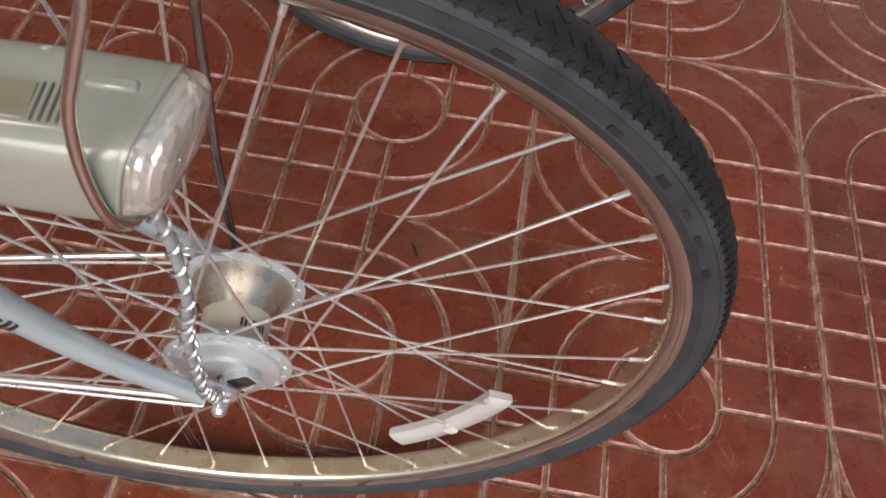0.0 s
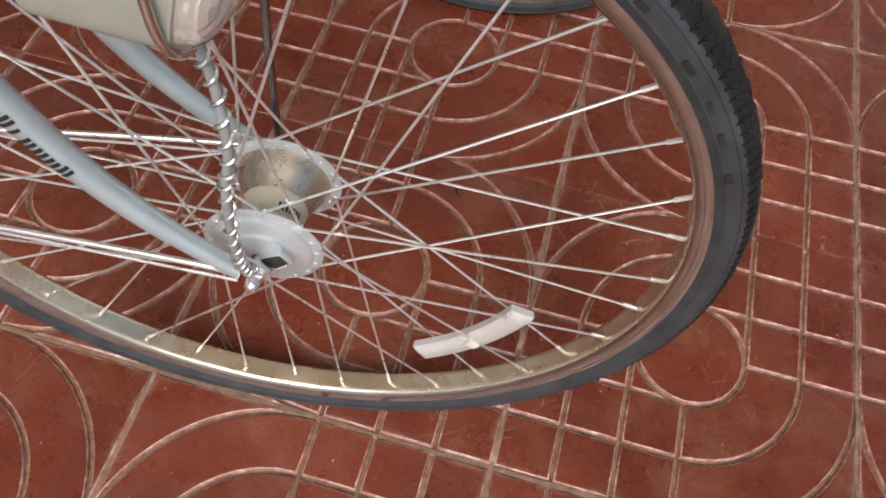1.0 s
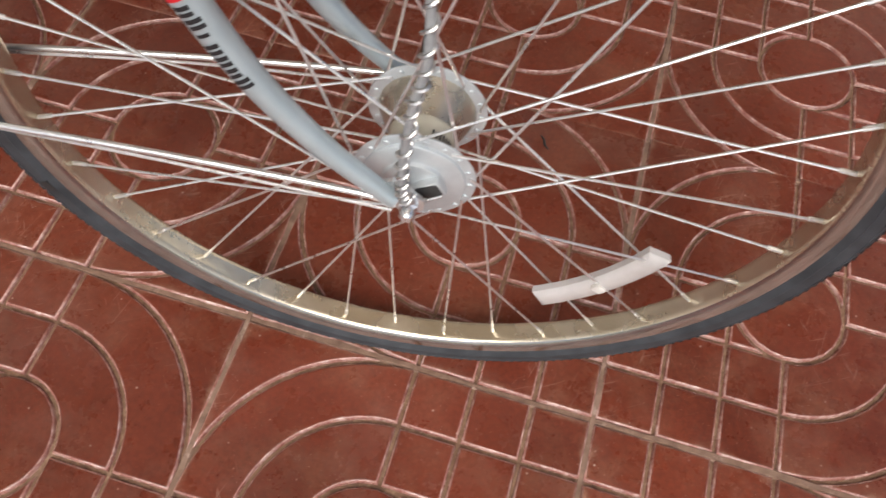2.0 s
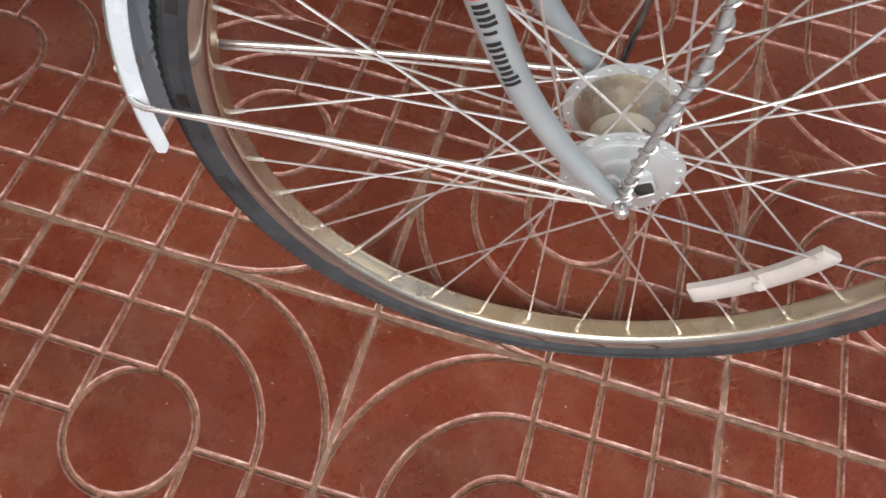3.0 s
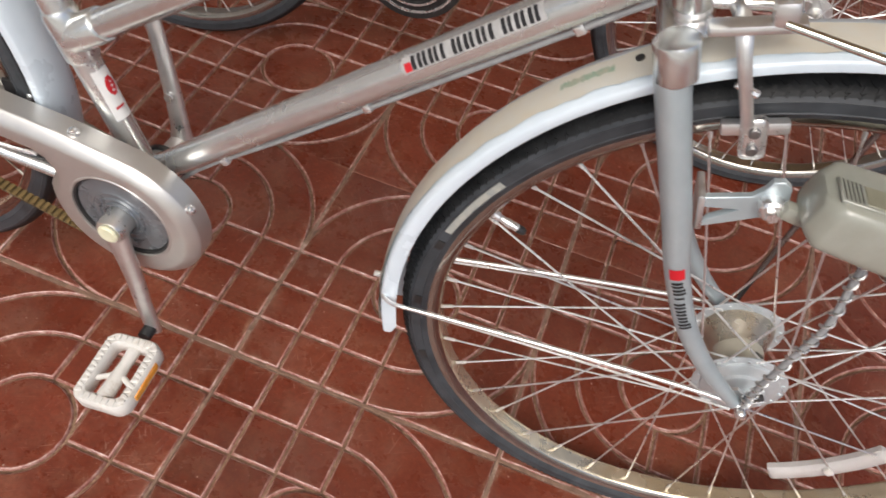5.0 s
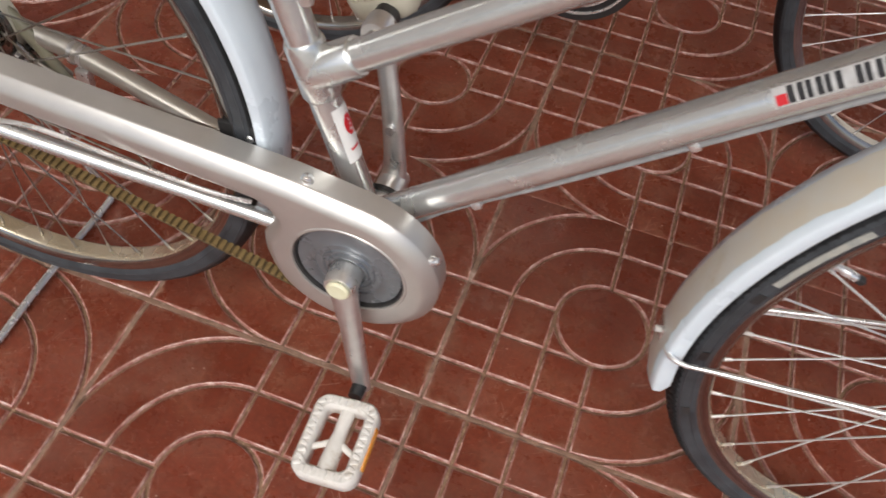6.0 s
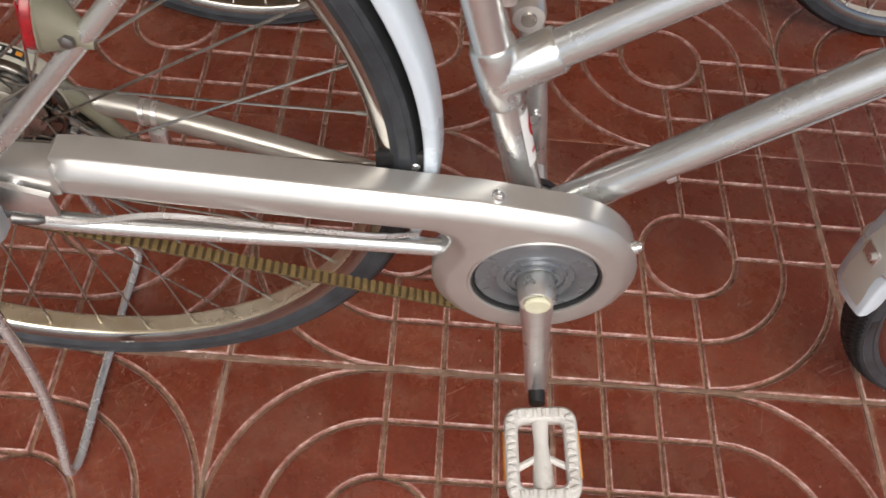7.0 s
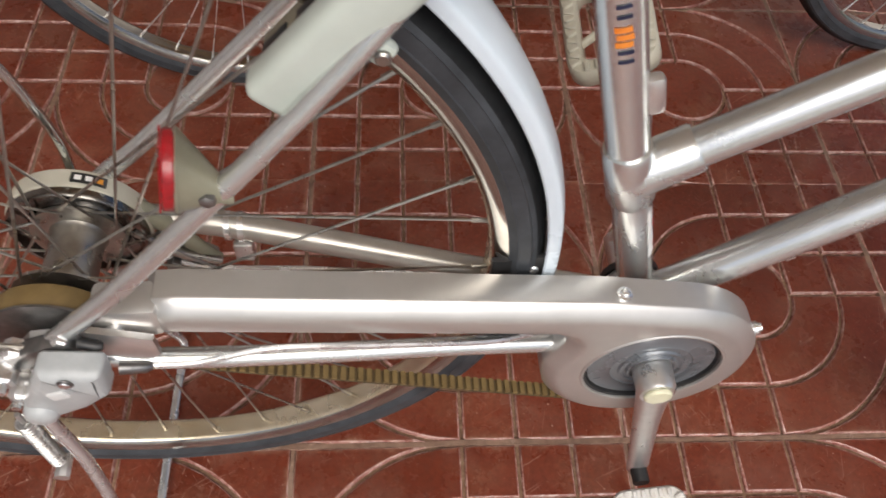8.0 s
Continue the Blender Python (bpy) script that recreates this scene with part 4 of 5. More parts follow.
def build_frame(bike):
    ax = V((-0.298, 0, 1.0)).normalized()
    part("seat_tube", tube([(*BB, 0.0143), (*(BB + ax * 0.53), 0.0143)], n=24), M_SILVER, bike, "silver painted seat tube", MID)
    p = [BB + ax * t for t in (0.158, 0.162, 0.208, 0.212)]
    lug = part("seat_lug", tube([(*p[0], 0.0150), (*p[1], 0.0172), (*p[2], 0.0172), (*p[3], 0.0158)], n=24), M_SILVER, bike, "silver frame lug", MID)
    tt = V((1, 0, 0.715)).normalized()
    t0 = BB + ax * 0.182
    part("lug_sleeve", tube([(*t0, 0.0178), (*(t0 + tt * 0.046), 0.0170), (*(t0 + tt * 0.048), 0.0155)], n=24), M_SILVER, bike, "", MID)
    head = V((0.880, -0.007, 0.424))
    part("top_tube", tube([(*(t0 + tt * 0.03), 0.0138), (*head, 0.0138)], n=24), M_SILVER, bike, "silver top tube", MID)
    d0, d1 = V((0.470, 0.010, -0.0625)), V((0.893, 0.006, 0.316))
    down = [(*d0.lerp(d1, k / 10), 0.0152) for k in range(11)]
    dt = part("down_tube", tube(down, n=28), M_SILVER, bike, "thick silver down tube", REAR)
    lug0, lug1 = d1 - (d1 - d0).normalized() * 0.016, d1 + (d1 - d0).normalized() * 0.030
    part("down_lug", tube([(*lug0, 0.0154), (*(lug0.lerp(lug1, 0.04)), 0.0163), (*lug1, 0.0163)], n=28), M_SILVER, bike, "silver lug joining the down tube to the head", REAR)
    part("maker_label", tube_patch(down, None, 0.640, 0.868, -60, -10, 0.0004), M_OUTLINE, dt, "pale worn label band", REAR)
    part("label_block", tube_patch(down, None, 0.644, 0.656, -40, -14, 0.0008), M_REDINK, dt, "red block of a worn maker's mark", REAR)
    bars = [(0.657, 0.664)]
    for k in range(10):
        bars += [(0.668 + 0.0197 * k, 0.6742 + 0.0197 * k)] + ([(0.677 + 0.0197 * k, 0.6826 + 0.0197 * k)] if k not in (2, 6) else [])
    for a, b in bars:
        part("label_bar", tube_patch(down, None, a, b, -56, -14, 0.0008), M_BLACKINK, dt, "dark bar of a worn maker's mark", REAR)
    part("yellow_sticker", tube_patch(down, None, 0.945, 0.985, -95, -50, 0.0006), M_YELLOW, dt, "yellow sticker", REAR)
    # brake cable below the down tube, with clips
    dd = (d1 - d0).normalized()
    nn = V((dd.z, 0, -dd.x))
    cab = [d0 + dd * t + nn * 0.0180 + V((0, -0.004, 0)) for t in (0.03, 0.2, 0.4, 0.56)]
    part("cable", tube(smooth_path([BB + V((0.02, -0.005, -0.035)), *cab], 5), 0.0025, 10), M_CABLE, bike, "grey cable under the down tube", REAR)
    for t in (0.10, 0.300, 0.505):
        p = d0 + dd * t
        bm = box((0.009, 0.008, 0.008), p + nn * 0.0178 + V((0, -0.004, 0)), 0.002, m=Matrix.Rotation(radians(-41), 4, 'Y'))
        part("cable_clip", bm, M_CHROME, bike, "", REAR)
    # bottom bracket
    part("bottom_bracket", tube([(BB.x, -0.036, BB.z, 0.0225), (BB.x, 0.036, BB.z, 0.0225)], n=28, ref=(0, 0, 1)), M_ALLOY, bike, "alloy bottom bracket shell", REAR)
    part("bracket_ring", lathe([(0.010, 0.036), (0.0255, 0.036), (0.0255, 0.042), (0.010, 0.042)], 32, centre=BB), M_BLACK, bike, "black bracket ring", REAR)
    # stickers on the seat tube
    st = [(*(BB + ax * (0.53 * k / 12)), 0.0143) for k in range(13)]
    part("sticker", tube_patch(st, None, 0.170, 0.280, 38, 118, 0.0005), M_PAPER, bike, "worn white sticker on the seat tube", MID)
    bm = bmesh.new()
    for k in range(8):
        x = (k + 0.5) / 4 - 1
        a = 22 * math.sqrt(1 - x * x)
        tube_patch(st, None, 0.222 + 0.040 * k / 8, 0.222 + 0.040 * (k + 1) / 8, 88 - a, 88 + a, 0.0009, bm=bm)
    part("sticker_print", bm, M_REDINK, bike, "red round print on the sticker", MID)
    for k in range(3):
        part("sticker_mark", tube_patch(st, None, 0.2300 + 0.009 * k, 0.2345 + 0.009 * k, 82 + 3 * k, 93 + (k % 2), 0.0012), M_PAPER, bike, "", MID)
    part("sticker_print", tube_patch(st, None, 0.194, 0.199, 60, 100, 0.0009), M_REDINK, bike, "", MID)
    for k, a in enumerate((0.562, 0.620, 0.648, 0.676)):
        for b in (a, a + 0.0125):
            part("printed_bar", tube_patch(st, None, b, b + 0.0042, -20 + 2 * (k % 2), 14, 0.0006), M_NAVY, bike, "thin dark printed bar", MID)
    for k in range(3):
        part("printed_block", tube_patch(st, None, 0.584 + 0.0095 * k, 0.5910 + 0.0095 * k, -24 + 3 * (k % 2), 13 + 3 * (k % 2), 0.0006), M_ORANGE, bike, "orange printed block", MID)
    bm = box((0.012, 0.010, 0.030), BB + ax * 0.262 + V((0.018, -0.002, 0)), 0.004, m=Matrix.Rotation(radians(-16), 4, "Y"))
    tube([BB + ax * 0.262 + V((0.012, -0.012, 0)), BB + ax * 0.262 + V((0.012, 0.014, 0))], 0.0055, 10, bm)
    part("seat_clamp", bm, M_ALLOY, bike, "small alloy bracket on the seat tube", MID)
    # stays
    for s in (-1, 1):
        pts = [(0.010, s * 0.066, 0.004, 0.0075), (0.050, s * 0.063, 0.043, 0.0070), (0.090, s * 0.060, 0.084, 0.0066), (0.200, s * 0.050 + 0.004, 0.205, 0.0061), (0.300, s * 0.030 + 0.008, 0.318, 0.0060), (0.352, s * 0.016 + 0.010, 0.372, 0.0075)]
        part("seat_stay", tube(smooth_path(pts, 4), n=16), M_SILVER, bike, "silver seat stay", REAR)
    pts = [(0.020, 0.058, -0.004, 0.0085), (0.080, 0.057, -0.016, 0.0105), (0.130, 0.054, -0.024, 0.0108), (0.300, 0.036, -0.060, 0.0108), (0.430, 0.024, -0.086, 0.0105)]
    part("chain_stay", tube(smooth_path(pts, 4), n=16), M_CHAMPAGNE, bike, "beige-silver chain stay", REAR)
    pts = [(0.020, -0.058, -0.010, 0.0075), (0.080, -0.056, -0.029, 0.0080), (0.200, -0.046, -0.049, 0.0080), (0.300, -0.036, -0.065, 0.0080), (0.430, -0.024, -0.088, 0.0085)]
    part("chain_stay", tube(smooth_path(pts, 4), n=16), M_SILVER, bike, "silver chain stay under the belt cover", REAR)
    for u in (0.118, 0.128):
        c = V((u, 0.0545, -0.0225 - 0.15 * (u - 0.118)))
        part("stay_band", tube([c - V((0.0022, 0, 0)), c + V((0.0022, 0, 0))], 0.0122, 18), M_CHROME, bike, "", REAR)
    bm = box((0.016, 0.010, 0.022), (0.128, 0.046, -0.044), 0.003)
    tube([(0.128, 0.036, -0.050), (0.128, 0.030, -0.050)], 0.006, 8, bm)
    part("brake_anchor", bm, M_ALLOY, bike, "cast bolt clamp on the stay", REAR)


def case_outline():
    c = (BB.x, BB.z)
    p = arc(c[0] - 0.001, c[1] - 0.0055, 0.0885, -160, 82, 40)
    p += [(0.400, 0.0045), (0.260, 0.0160), (0.100, 0.0290), (0.085, 0.0280), (0.078, 0.0200), (0.078, -0.0040), (0.085, -0.0110)]
    p += [(0.220, -0.0220), (0.352, -0.0330), (0.364, -0.0345), (0.3735, -0.0395), (0.3785, -0.0480), (0.3790, -0.0560), (0.3760, -0.0660)]
    p += arc(c[0] - 0.001, c[1] - 0.0055, 0.0885, 172, 188, 4)
    return p


def build_drive(bike):
    case = empty("belt_case", REAR, bike)
    hole = arc(BB.x, BB.z, 0.0560, 0, 352.5, 48)
    out = case_outline()
    bm = slab(out, [(-0.0165, 0.003), (-0.0185, 0.0), (-0.0192, 0.0), (-0.0398, 0.0), (-0.0410, 0.0002), (-0.0423, 0.0010), (-0.0445, 0.0030), (-0.0472, 0.0060), (-0.0494, 0.0089), (-0.0508, 0.0113), (-0.0515, 0.0132), (-0.0518, 0.0150)], hole=(hole, -0.036))
    part("case_shell", bm, M_CASE, case, "satin silver belt cover")
    # raised lip round the opening and a crease ahead of it
    part("case_lip", lathe([(0.0560, -0.0508), (0.0566, -0.0525), (0.0582, -0.0527), (0.0595, -0.0516)], 64, centre=BB), M_CASE, case)
    bm = lathe([(1e-5, -0.0495), (0.0175, -0.0495), (0.0185, -0.0517), (0.0205, -0.0517), (0.0215, -0.0493), (0.0240, -0.0491), (0.0250, -0.0507), (0.0265, -0.0507), (0.0275, -0.0487), (0.0330, -0.0485),
                (0.0338, -0.0493), (0.0350, -0.0483), (0.0490, -0.0471), (0.0520, -0.0475), (0.0532, -0.0460), (0.0532, -0.036)], 64, centre=BB)
    part("pulley_disc", bm, M_DISC, case, "slate grey pulley disc with fine rings")
    # Black ring that stands in for the dark gap round the disc.
    part("gap_dark_ring", lathe([(0.0525, -0.0400), (0.0534, -0.0480), (0.0540, -0.0498), (0.0566, -0.0506)], 64, centre=BB), M_BLACK, case, "black ring painting the dark gap round the disc")
    # rear cap of the case
    bm = box((0.046, 0.028, 0.034), (0.066, -0.0380, 0.0105), 0.006, 2)
    part("case_end", bm, M_CASE, case, "squared end piece of the belt cover")
    for u, y, z, ax in ((0.413, -0.034, 0.0035, "z"), (0.5345, -0.036, -0.0525, "n"), (0.058, -0.053, 0.008, "y")):
        d = {"z": V((0.06, 0, 1)), "n": V((0.91, 0, 0.41)), "y": V((0, -1, 0))}[ax].normalized()
        c = V((u, y, z))
        bm = tube([(*(c - d * 0.002), 0.0058), (*(c + d * 0.0015), 0.0058), (*(c + d * 0.0020), 0.0040), (*(c + d * 0.0045), 0.0038), (*(c + d * 0.0052), 0.0028)], n=14, ref=(0.2, -0.3, 0.9) if ax == "y" else (0, -1, 0))
        part("case_screw", bm, M_CHROME, case, "small bright screw")
    # toothed belt, lower run and the wrap at the rear
    a, b = V((-0.008, -0.0405, -0.0405)), V((0.440, -0.0405, -0.1665))
    d = (b - a).normalized()
    up = V((-d.z, 0, d.x))
    bm = bmesh.new()
    L = (b - a).length
    m = Matrix.Rotation(math.atan2(-d.z, d.x), 4, "Y")
    box((L, 0.0118, 0.0022), (a + b) / 2, 0.0004, 1, bm=bm, m=m)
    for f in bm.faces:
        f.material_index = 1
    for k in range(int(L / 0.0072)):
        box((0.0042, 0.0112, 0.0026), a + d * (0.004 + 0.0072 * k) + up * 0.0022, 0, bm=bm, m=m)
    belt = part("drive_belt", bm, [M_BELT, M_BELTBAND], bike, "ochre toothed drive belt", REAR)
    part("rear_pulley", lathe([(0.014, -0.0300), (0.0400, -0.0300), (0.0405, -0.0315), (0.0405, -0.0455), (0.0400, -0.0470), (0.014, -0.0470)], 48), M_BELT, bike, "brown toothed belt round the rear pulley", HUB)
    part("pulley_rim", lathe([(0.012, -0.0472), (0.0425, -0.0472), (0.0425, -0.0490), (0.012, -0.0500)], 48), M_DARKSTEEL, bike, "", HUB)
    # right crank and its boss
    pts = [(0.456, -0.064, -0.089, 0.0155), (0.460, -0.067, -0.115, 0.0140), (0.467, -0.070, -0.160, 0.0122), (0.475, -0.076, -0.210, 0.0112), (0.480, -0.079, -0.240, 0.0110), (0.482, -0.080, -0.254, 0.0100)]
    crank = part("crank", tube(smooth_path(pts, 5), n=16, oval=0.62), M_ALLOY, bike, "polished alloy crank arm", REAR)
    part("crank_boss", tube([(0.456, -0.042, -0.089, 0.0150), (0.456, -0.052, -0.089, 0.0165), (0.456, -0.070, -0.089, 0.0160), (0.456, -0.0735, -0.089, 0.0145)], n=28, ref=(0, 0, 1)), M_ALLOY, crank, "", REAR)
    part("crank_cap", disc(0.0115, -0.0730, -0.0775, 24, centre=(0.456, 0, -0.089)), M_CAP, crank, "ivory plastic crank cap", REAR)
    part("pedal_axle", tube([(0.481, -0.079, -0.246, 0.0085), (0.481, -0.098, -0.2455, 0.0078)], n=14, ref=(0, 0, 1)), M_BLACK, crank, "black pedal axle collar", REAR)
    build_pedal(bike, REAR @ pose(0.4830, -0.150, -0.2450, 3, -9, 1))
    # left crank, pointing up
    pts = [(0.456, 0.072, -0.089, 0.0150), (0.455, 0.076, -0.062, 0.0120), (0.449, 0.081, -0.012, 0.0108), (0.439, 0.088, 0.042, 0.0100), (0.430, 0.092, 0.076, 0.0115), (0.428, 0.093, 0.088, 0.0105)]
    left = part("crank", tube(smooth_path(pts, 5), n=16, oval=0.62), M_ALLOY, bike, "polished alloy crank arm pointing up", REAR)
    part("crank_boss", tube([(0.456, 0.042, -0.089, 0.0160), (0.456, 0.080, -0.089, 0.0155)], n=28, ref=(0, 0, 1)), M_ALLOY, left, "", REAR)
    part("crank_eye", tube([(0.429, 0.080, 0.079, 0.0125), (0.429, 0.084, 0.079, 0.0140), (0.429, 0.100, 0.079, 0.0140)], n=24, ref=(0, 0, 1)), M_ALLOY, left, "", REAR)
    part("crank_hole", tube([(0.429, 0.0780, 0.079, 0.0062), (0.429, 0.0805, 0.079, 0.0062)], n=14, ref=(0, 0, 1)), M_DULL, left, "dull axle end in the crank's eye", REAR)
    part("crank_screw", tube([(0.450, 0.0705, -0.020, 0.0058), (0.450, 0.073, -0.020, 0.0058)], n=14, ref=(0, 0, 1)), M_CHROME, left, "", REAR)
    part("pedal_axle", tube([(0.429, 0.100, 0.079, 0.0120), (0.429, 0.114, 0.079, 0.0120)], n=14, ref=(0, 0, 1)), M_BLACK, left, "", REAR)
    build_pedal(bike, REAR @ pose(0.4185, 0.160, 0.0870, 14, -24, -6), True)


def rounded(w, h, r, n=5):
    return arc(w / 2 - r, -h / 2 + r, r, -90, 0, n) + arc(w / 2 - r, h / 2 - r, r, 0, 90, n) + arc(-w / 2 + r, h / 2 - r, r, 90, 180, n) + arc(-w / 2 + r, -h / 2 + r, r, 180, 270, n)


def build_pedal(bike, m, far=False):
    """A white plastic cage pedal, about 70 mm by 92 mm, flat in x and y."""
    p = empty("pedal", m, bike)
    w, h = 0.070, 0.090
    outer, inner = rounded(w, h, 0.015, 6), rounded(w - 0.026, h - 0.026, 0.007, 6)
    bm = bmesh.new()
    rows = [[bm.verts.new((a, b, z)) for a, b in offset_poly(q, d)] for q, d, z in
            ((outer, 0.002, -0.0105), (outer, 0, -0.008), (outer, 0, 0.008), (outer, 0.002, 0.0105), (inner, -0.002, 0.0105), (inner, 0, 0.008), (inner, 0, -0.008), (inner, -0.002, -0.0105))]
    k = len(outer)
    for A, B_ in zip(rows, rows[1:] + rows[:1]):
        for i in range(k):
            bm.faces.new((A[i], A[(i + 1) % k], B_[(i + 1) % k], B_[i]))
    part("pedal_cage", bm, M_CREAM if far else M_WHITE, p, "dirty cream plastic pedal cage" if far else "worn white plastic pedal cage")
    bm = bmesh.new()
    for s in (-1, 1):
        for j in range(11):
            for z in (-0.0112, 0.0112):
                box((0.0085, 0.0042, 0.0026), (s * (w / 2 - 0.0068), -0.034 + 0.0068 * j, z), 0.0008, 1, bm=bm, m=Matrix.Rotation(radians(22 * (-1) ** j), 4, "Z"))
    for s in (-1, 1):
        for j in range(6):
            for z in (-0.0112, 0.0112):
                box((0.0042, 0.0080, 0.0024), (-0.020 + 0.008 * j, s * (h / 2 - 0.0065), z), 0.0008, 1, bm=bm)
    tagged(part("pedal_teeth", bm, M_CREAM if far else M_WHITE, p, "small grip teeth"), kind="stuff")
    bm = tube([(0, -0.040, 0, 0.0105), (0, -0.012, 0, 0.0090), (0, 0.010, 0, 0.0070), (0, 0.042, 0, 0.0085)], n=16, ref=(0, 0, 1))
    for s in (-1, 1):
        tube([(0, 0.000, 0, 0.004), (s * 0.012, -0.006, 0, 0.0035), (s * 0.024, -0.012, 0, 0.0035)], n=8, bm=bm, ref=(0, 0, 1))
    part("pedal_barrel", bm, M_CREAM if far else M_WHITE, p, "cream centre barrel with ribs")
    for s in () if far else (-1, 1):
        part("pedal_reflector", box((0.003, 0.046, 0.0095), (s * (w / 2 + 0.0002), 0, 0), 0.001, 1), M_AMBER, p, "amber pedal reflector")


def build_rear_wheel(bike):
    w = empty("rear_wheel", HUB @ pose(0, 0.006, 0, -0.9), bike)
    part("tyre", tyre_bm(120, False), [M_RUBBER, M_SIDEWALL], w, "black tyre with grey sidewalls")
    part("rim", rim_bm(), [M_STEEL, M_RIMBED], w, "stained stainless steel rim")
    build_spokes(w, -91, 0.030, (0.022, 0.030), M_DULL)
    bm = lathe([(0.034, -0.0215), (0.034, -0.0240), (0.020, -0.0245), (0.019, -0.018), (0.019, 0.026), (0.021, 0.0295), (0.034, 0.0300), (0.034, 0.0330), (0.012, 0.0335)], 48)
    part("hub", bm, M_DULL, w, "dull grey rear hub")
    part("axle", tube([(0, -0.088, 0), (0, 0.088, 0)], 0.0048, 12, ref=(0, 0, 1)), M_CHROME, w)


def build_rear_parts(bike):
    # band brake drum on the far side
    d = empty("band_brake", HUB, bike)
    part("drum_cover", lathe([(0.010, 0.060), (0.048, 0.060), (0.0512, 0.058), (0.0516, 0.045), (0.0508, 0.0435), (0.0495, 0.0430)], 64), M_CREAM, d, "cream brake drum cover")
    part("drum", lathe([(0.0500, 0.0432), (0.0500, 0.0385), (0.0485, 0.0365), (0.0465, 0.0370), (0.0455, 0.0420), (0.0360, 0.0425), (0.0345, 0.0395), (0.0330, 0.0425), (0.0200, 0.0420), (0.0180, 0.0360)], 64), M_DRUM, d, "dull steel brake drum")
    st = [(0, 0.045, 0, 0.0516), (0, 0.057, 0, 0.0516)]
    part("drum_label", tube_patch(st, None, 0.1, 0.85, -19, 8, 0.0005, (0.52, 0, 1)), M_BLACK, d, "small dark label")
    for k, mt in enumerate((M_PAPER, M_PAPER, M_AMBER)):
        part("label_block", tube_patch(st, None, 0.3, 0.65, -16 + 8 * k, -11 + 8 * k, 0.0009, (0.52, 0, 1)), mt, d, "")
    back = REAR
    pts = smooth_path([(0.048, 0.052, 0.014, 0.0095), (0.065, 0.051, -0.003, 0.0090), (0.080, 0.050, -0.024, 0.0080), (0.092, 0.049, -0.044, 0.0075), (0.102, 0.048, -0.060, 0.0085)], 5)
    part("brake_lever", tube(pts, n=14, oval=0.7), M_OLIVE, d, "grey-beige curved brake arm", back)
    part("brake_link", tube(smooth_path([(0.050, 0.044, -0.012, 0.0045), (0.075, 0.043, -0.040, 0.0045), (0.108, 0.044, -0.056, 0.0040)], 4), n=10), M_DULL, d, "worn steel link", back)
    for u, v, r in ((0.072, -0.052, 0.0065), (0.090, -0.064, 0.0075), (0.060, -0.034, 0.0055)):
        part("brake_bolt", tube([(u, 0.052, v, r), (u, 0.036, v, r), (u, 0.034, v, r * 0.7)], n=6, ref=(0, 0, 1)), M_DARKSTEEL, d, "dark bolt", back)
    part("brake_plate", box((0.052, 0.006, 0.026), (0.078, 0.054, -0.048), 0.003, m=Matrix.Rotation(radians(38), 4, "Y")), M_DULL, d, "worn steel anchor plate", back)
    pts = smooth_path([(0.040, 0.045, -0.030), (0.075, 0.040, -0.050), (0.110, 0.038, -0.052), (0.180, 0.030, -0.045), (0.320, 0.02, -0.05)], 5)
    part("brake_cable", tube(pts, 0.0024, 8), M_CHROME, d, "thin bright brake cable")
    # right dropout with nuts and the grey adjuster cover
    out = [(-0.020, -0.022), (0.000, -0.030), (0.050, -0.022), (0.070, -0.010), (0.070, 0.012), (0.030, 0.026), (-0.006, 0.022), (-0.020, 0.006)]
    part("dropout", slab(out, [(-0.054, 0.002), (-0.055, 0), (-0.060, 0), (-0.061, 0.002)]), M_ALLOY, bike, "alloy rear dropout", HUB)
    out = arc(-0.006, -0.021, 0.0125, 150, 290, 10) + arc(0.026, -0.012, 0.004, -70, -30, 4) + arc(0.041, 0.002, 0.004, -30, 10, 4) + arc(0.044, 0.028, 0.004, 0, 90, 4) + arc(0.012, 0.032, 0.004, 90, 150, 4)
    cover = part("adjuster_cover", slab(out, [(-0.076, 0.002), (-0.078, 0), (-0.089, 0), (-0.0925, 0.0012), (-0.0950, 0.0035), (-0.0960, 0.0065)]), M_GREYPL, bike, "pale grey scuffed plastic adjuster cover", HUB)
    part("cover_screw", disc(0.0052, -0.0958, -0.0972, 16, bev=0.0006, centre=(0.0255, 0, 0.0265)), M_DARKSTEEL, cover, "dark recessed screw", HUB)
    part("cover_screw", disc(0.0038, -0.0972, -0.0984, 12, bev=0.0006, centre=(0.0255, 0, 0.0265)), M_CHROME, cover, "", HUB)
    part("cover_dome", lathe([(0.0122, -0.0900), (0.0118, -0.0945), (0.0100, -0.0985), (0.0065, -0.1008), (1e-5, -0.1015)], 24, centre=(-0.0055, 0, -0.0205)), M_GREYPL, cover, "", HUB)
    part("cover_ridge", box((0.034, 0.006, 0.010), (0.028, -0.0925, -0.0015), 0.0028, 2, m=Matrix.Rotation(radians(-32), 4, "Y")), M_GREYPL, cover, "", HUB)
    part("cover_boss", box((0.013, 0.003, 0.009), (0.016, -0.0962, 0.010), 0.0014, 2, m=Matrix.Rotation(radians(-20), 4, "Y")), M_SCUFF, cover, "pale scuffed boss", HUB)
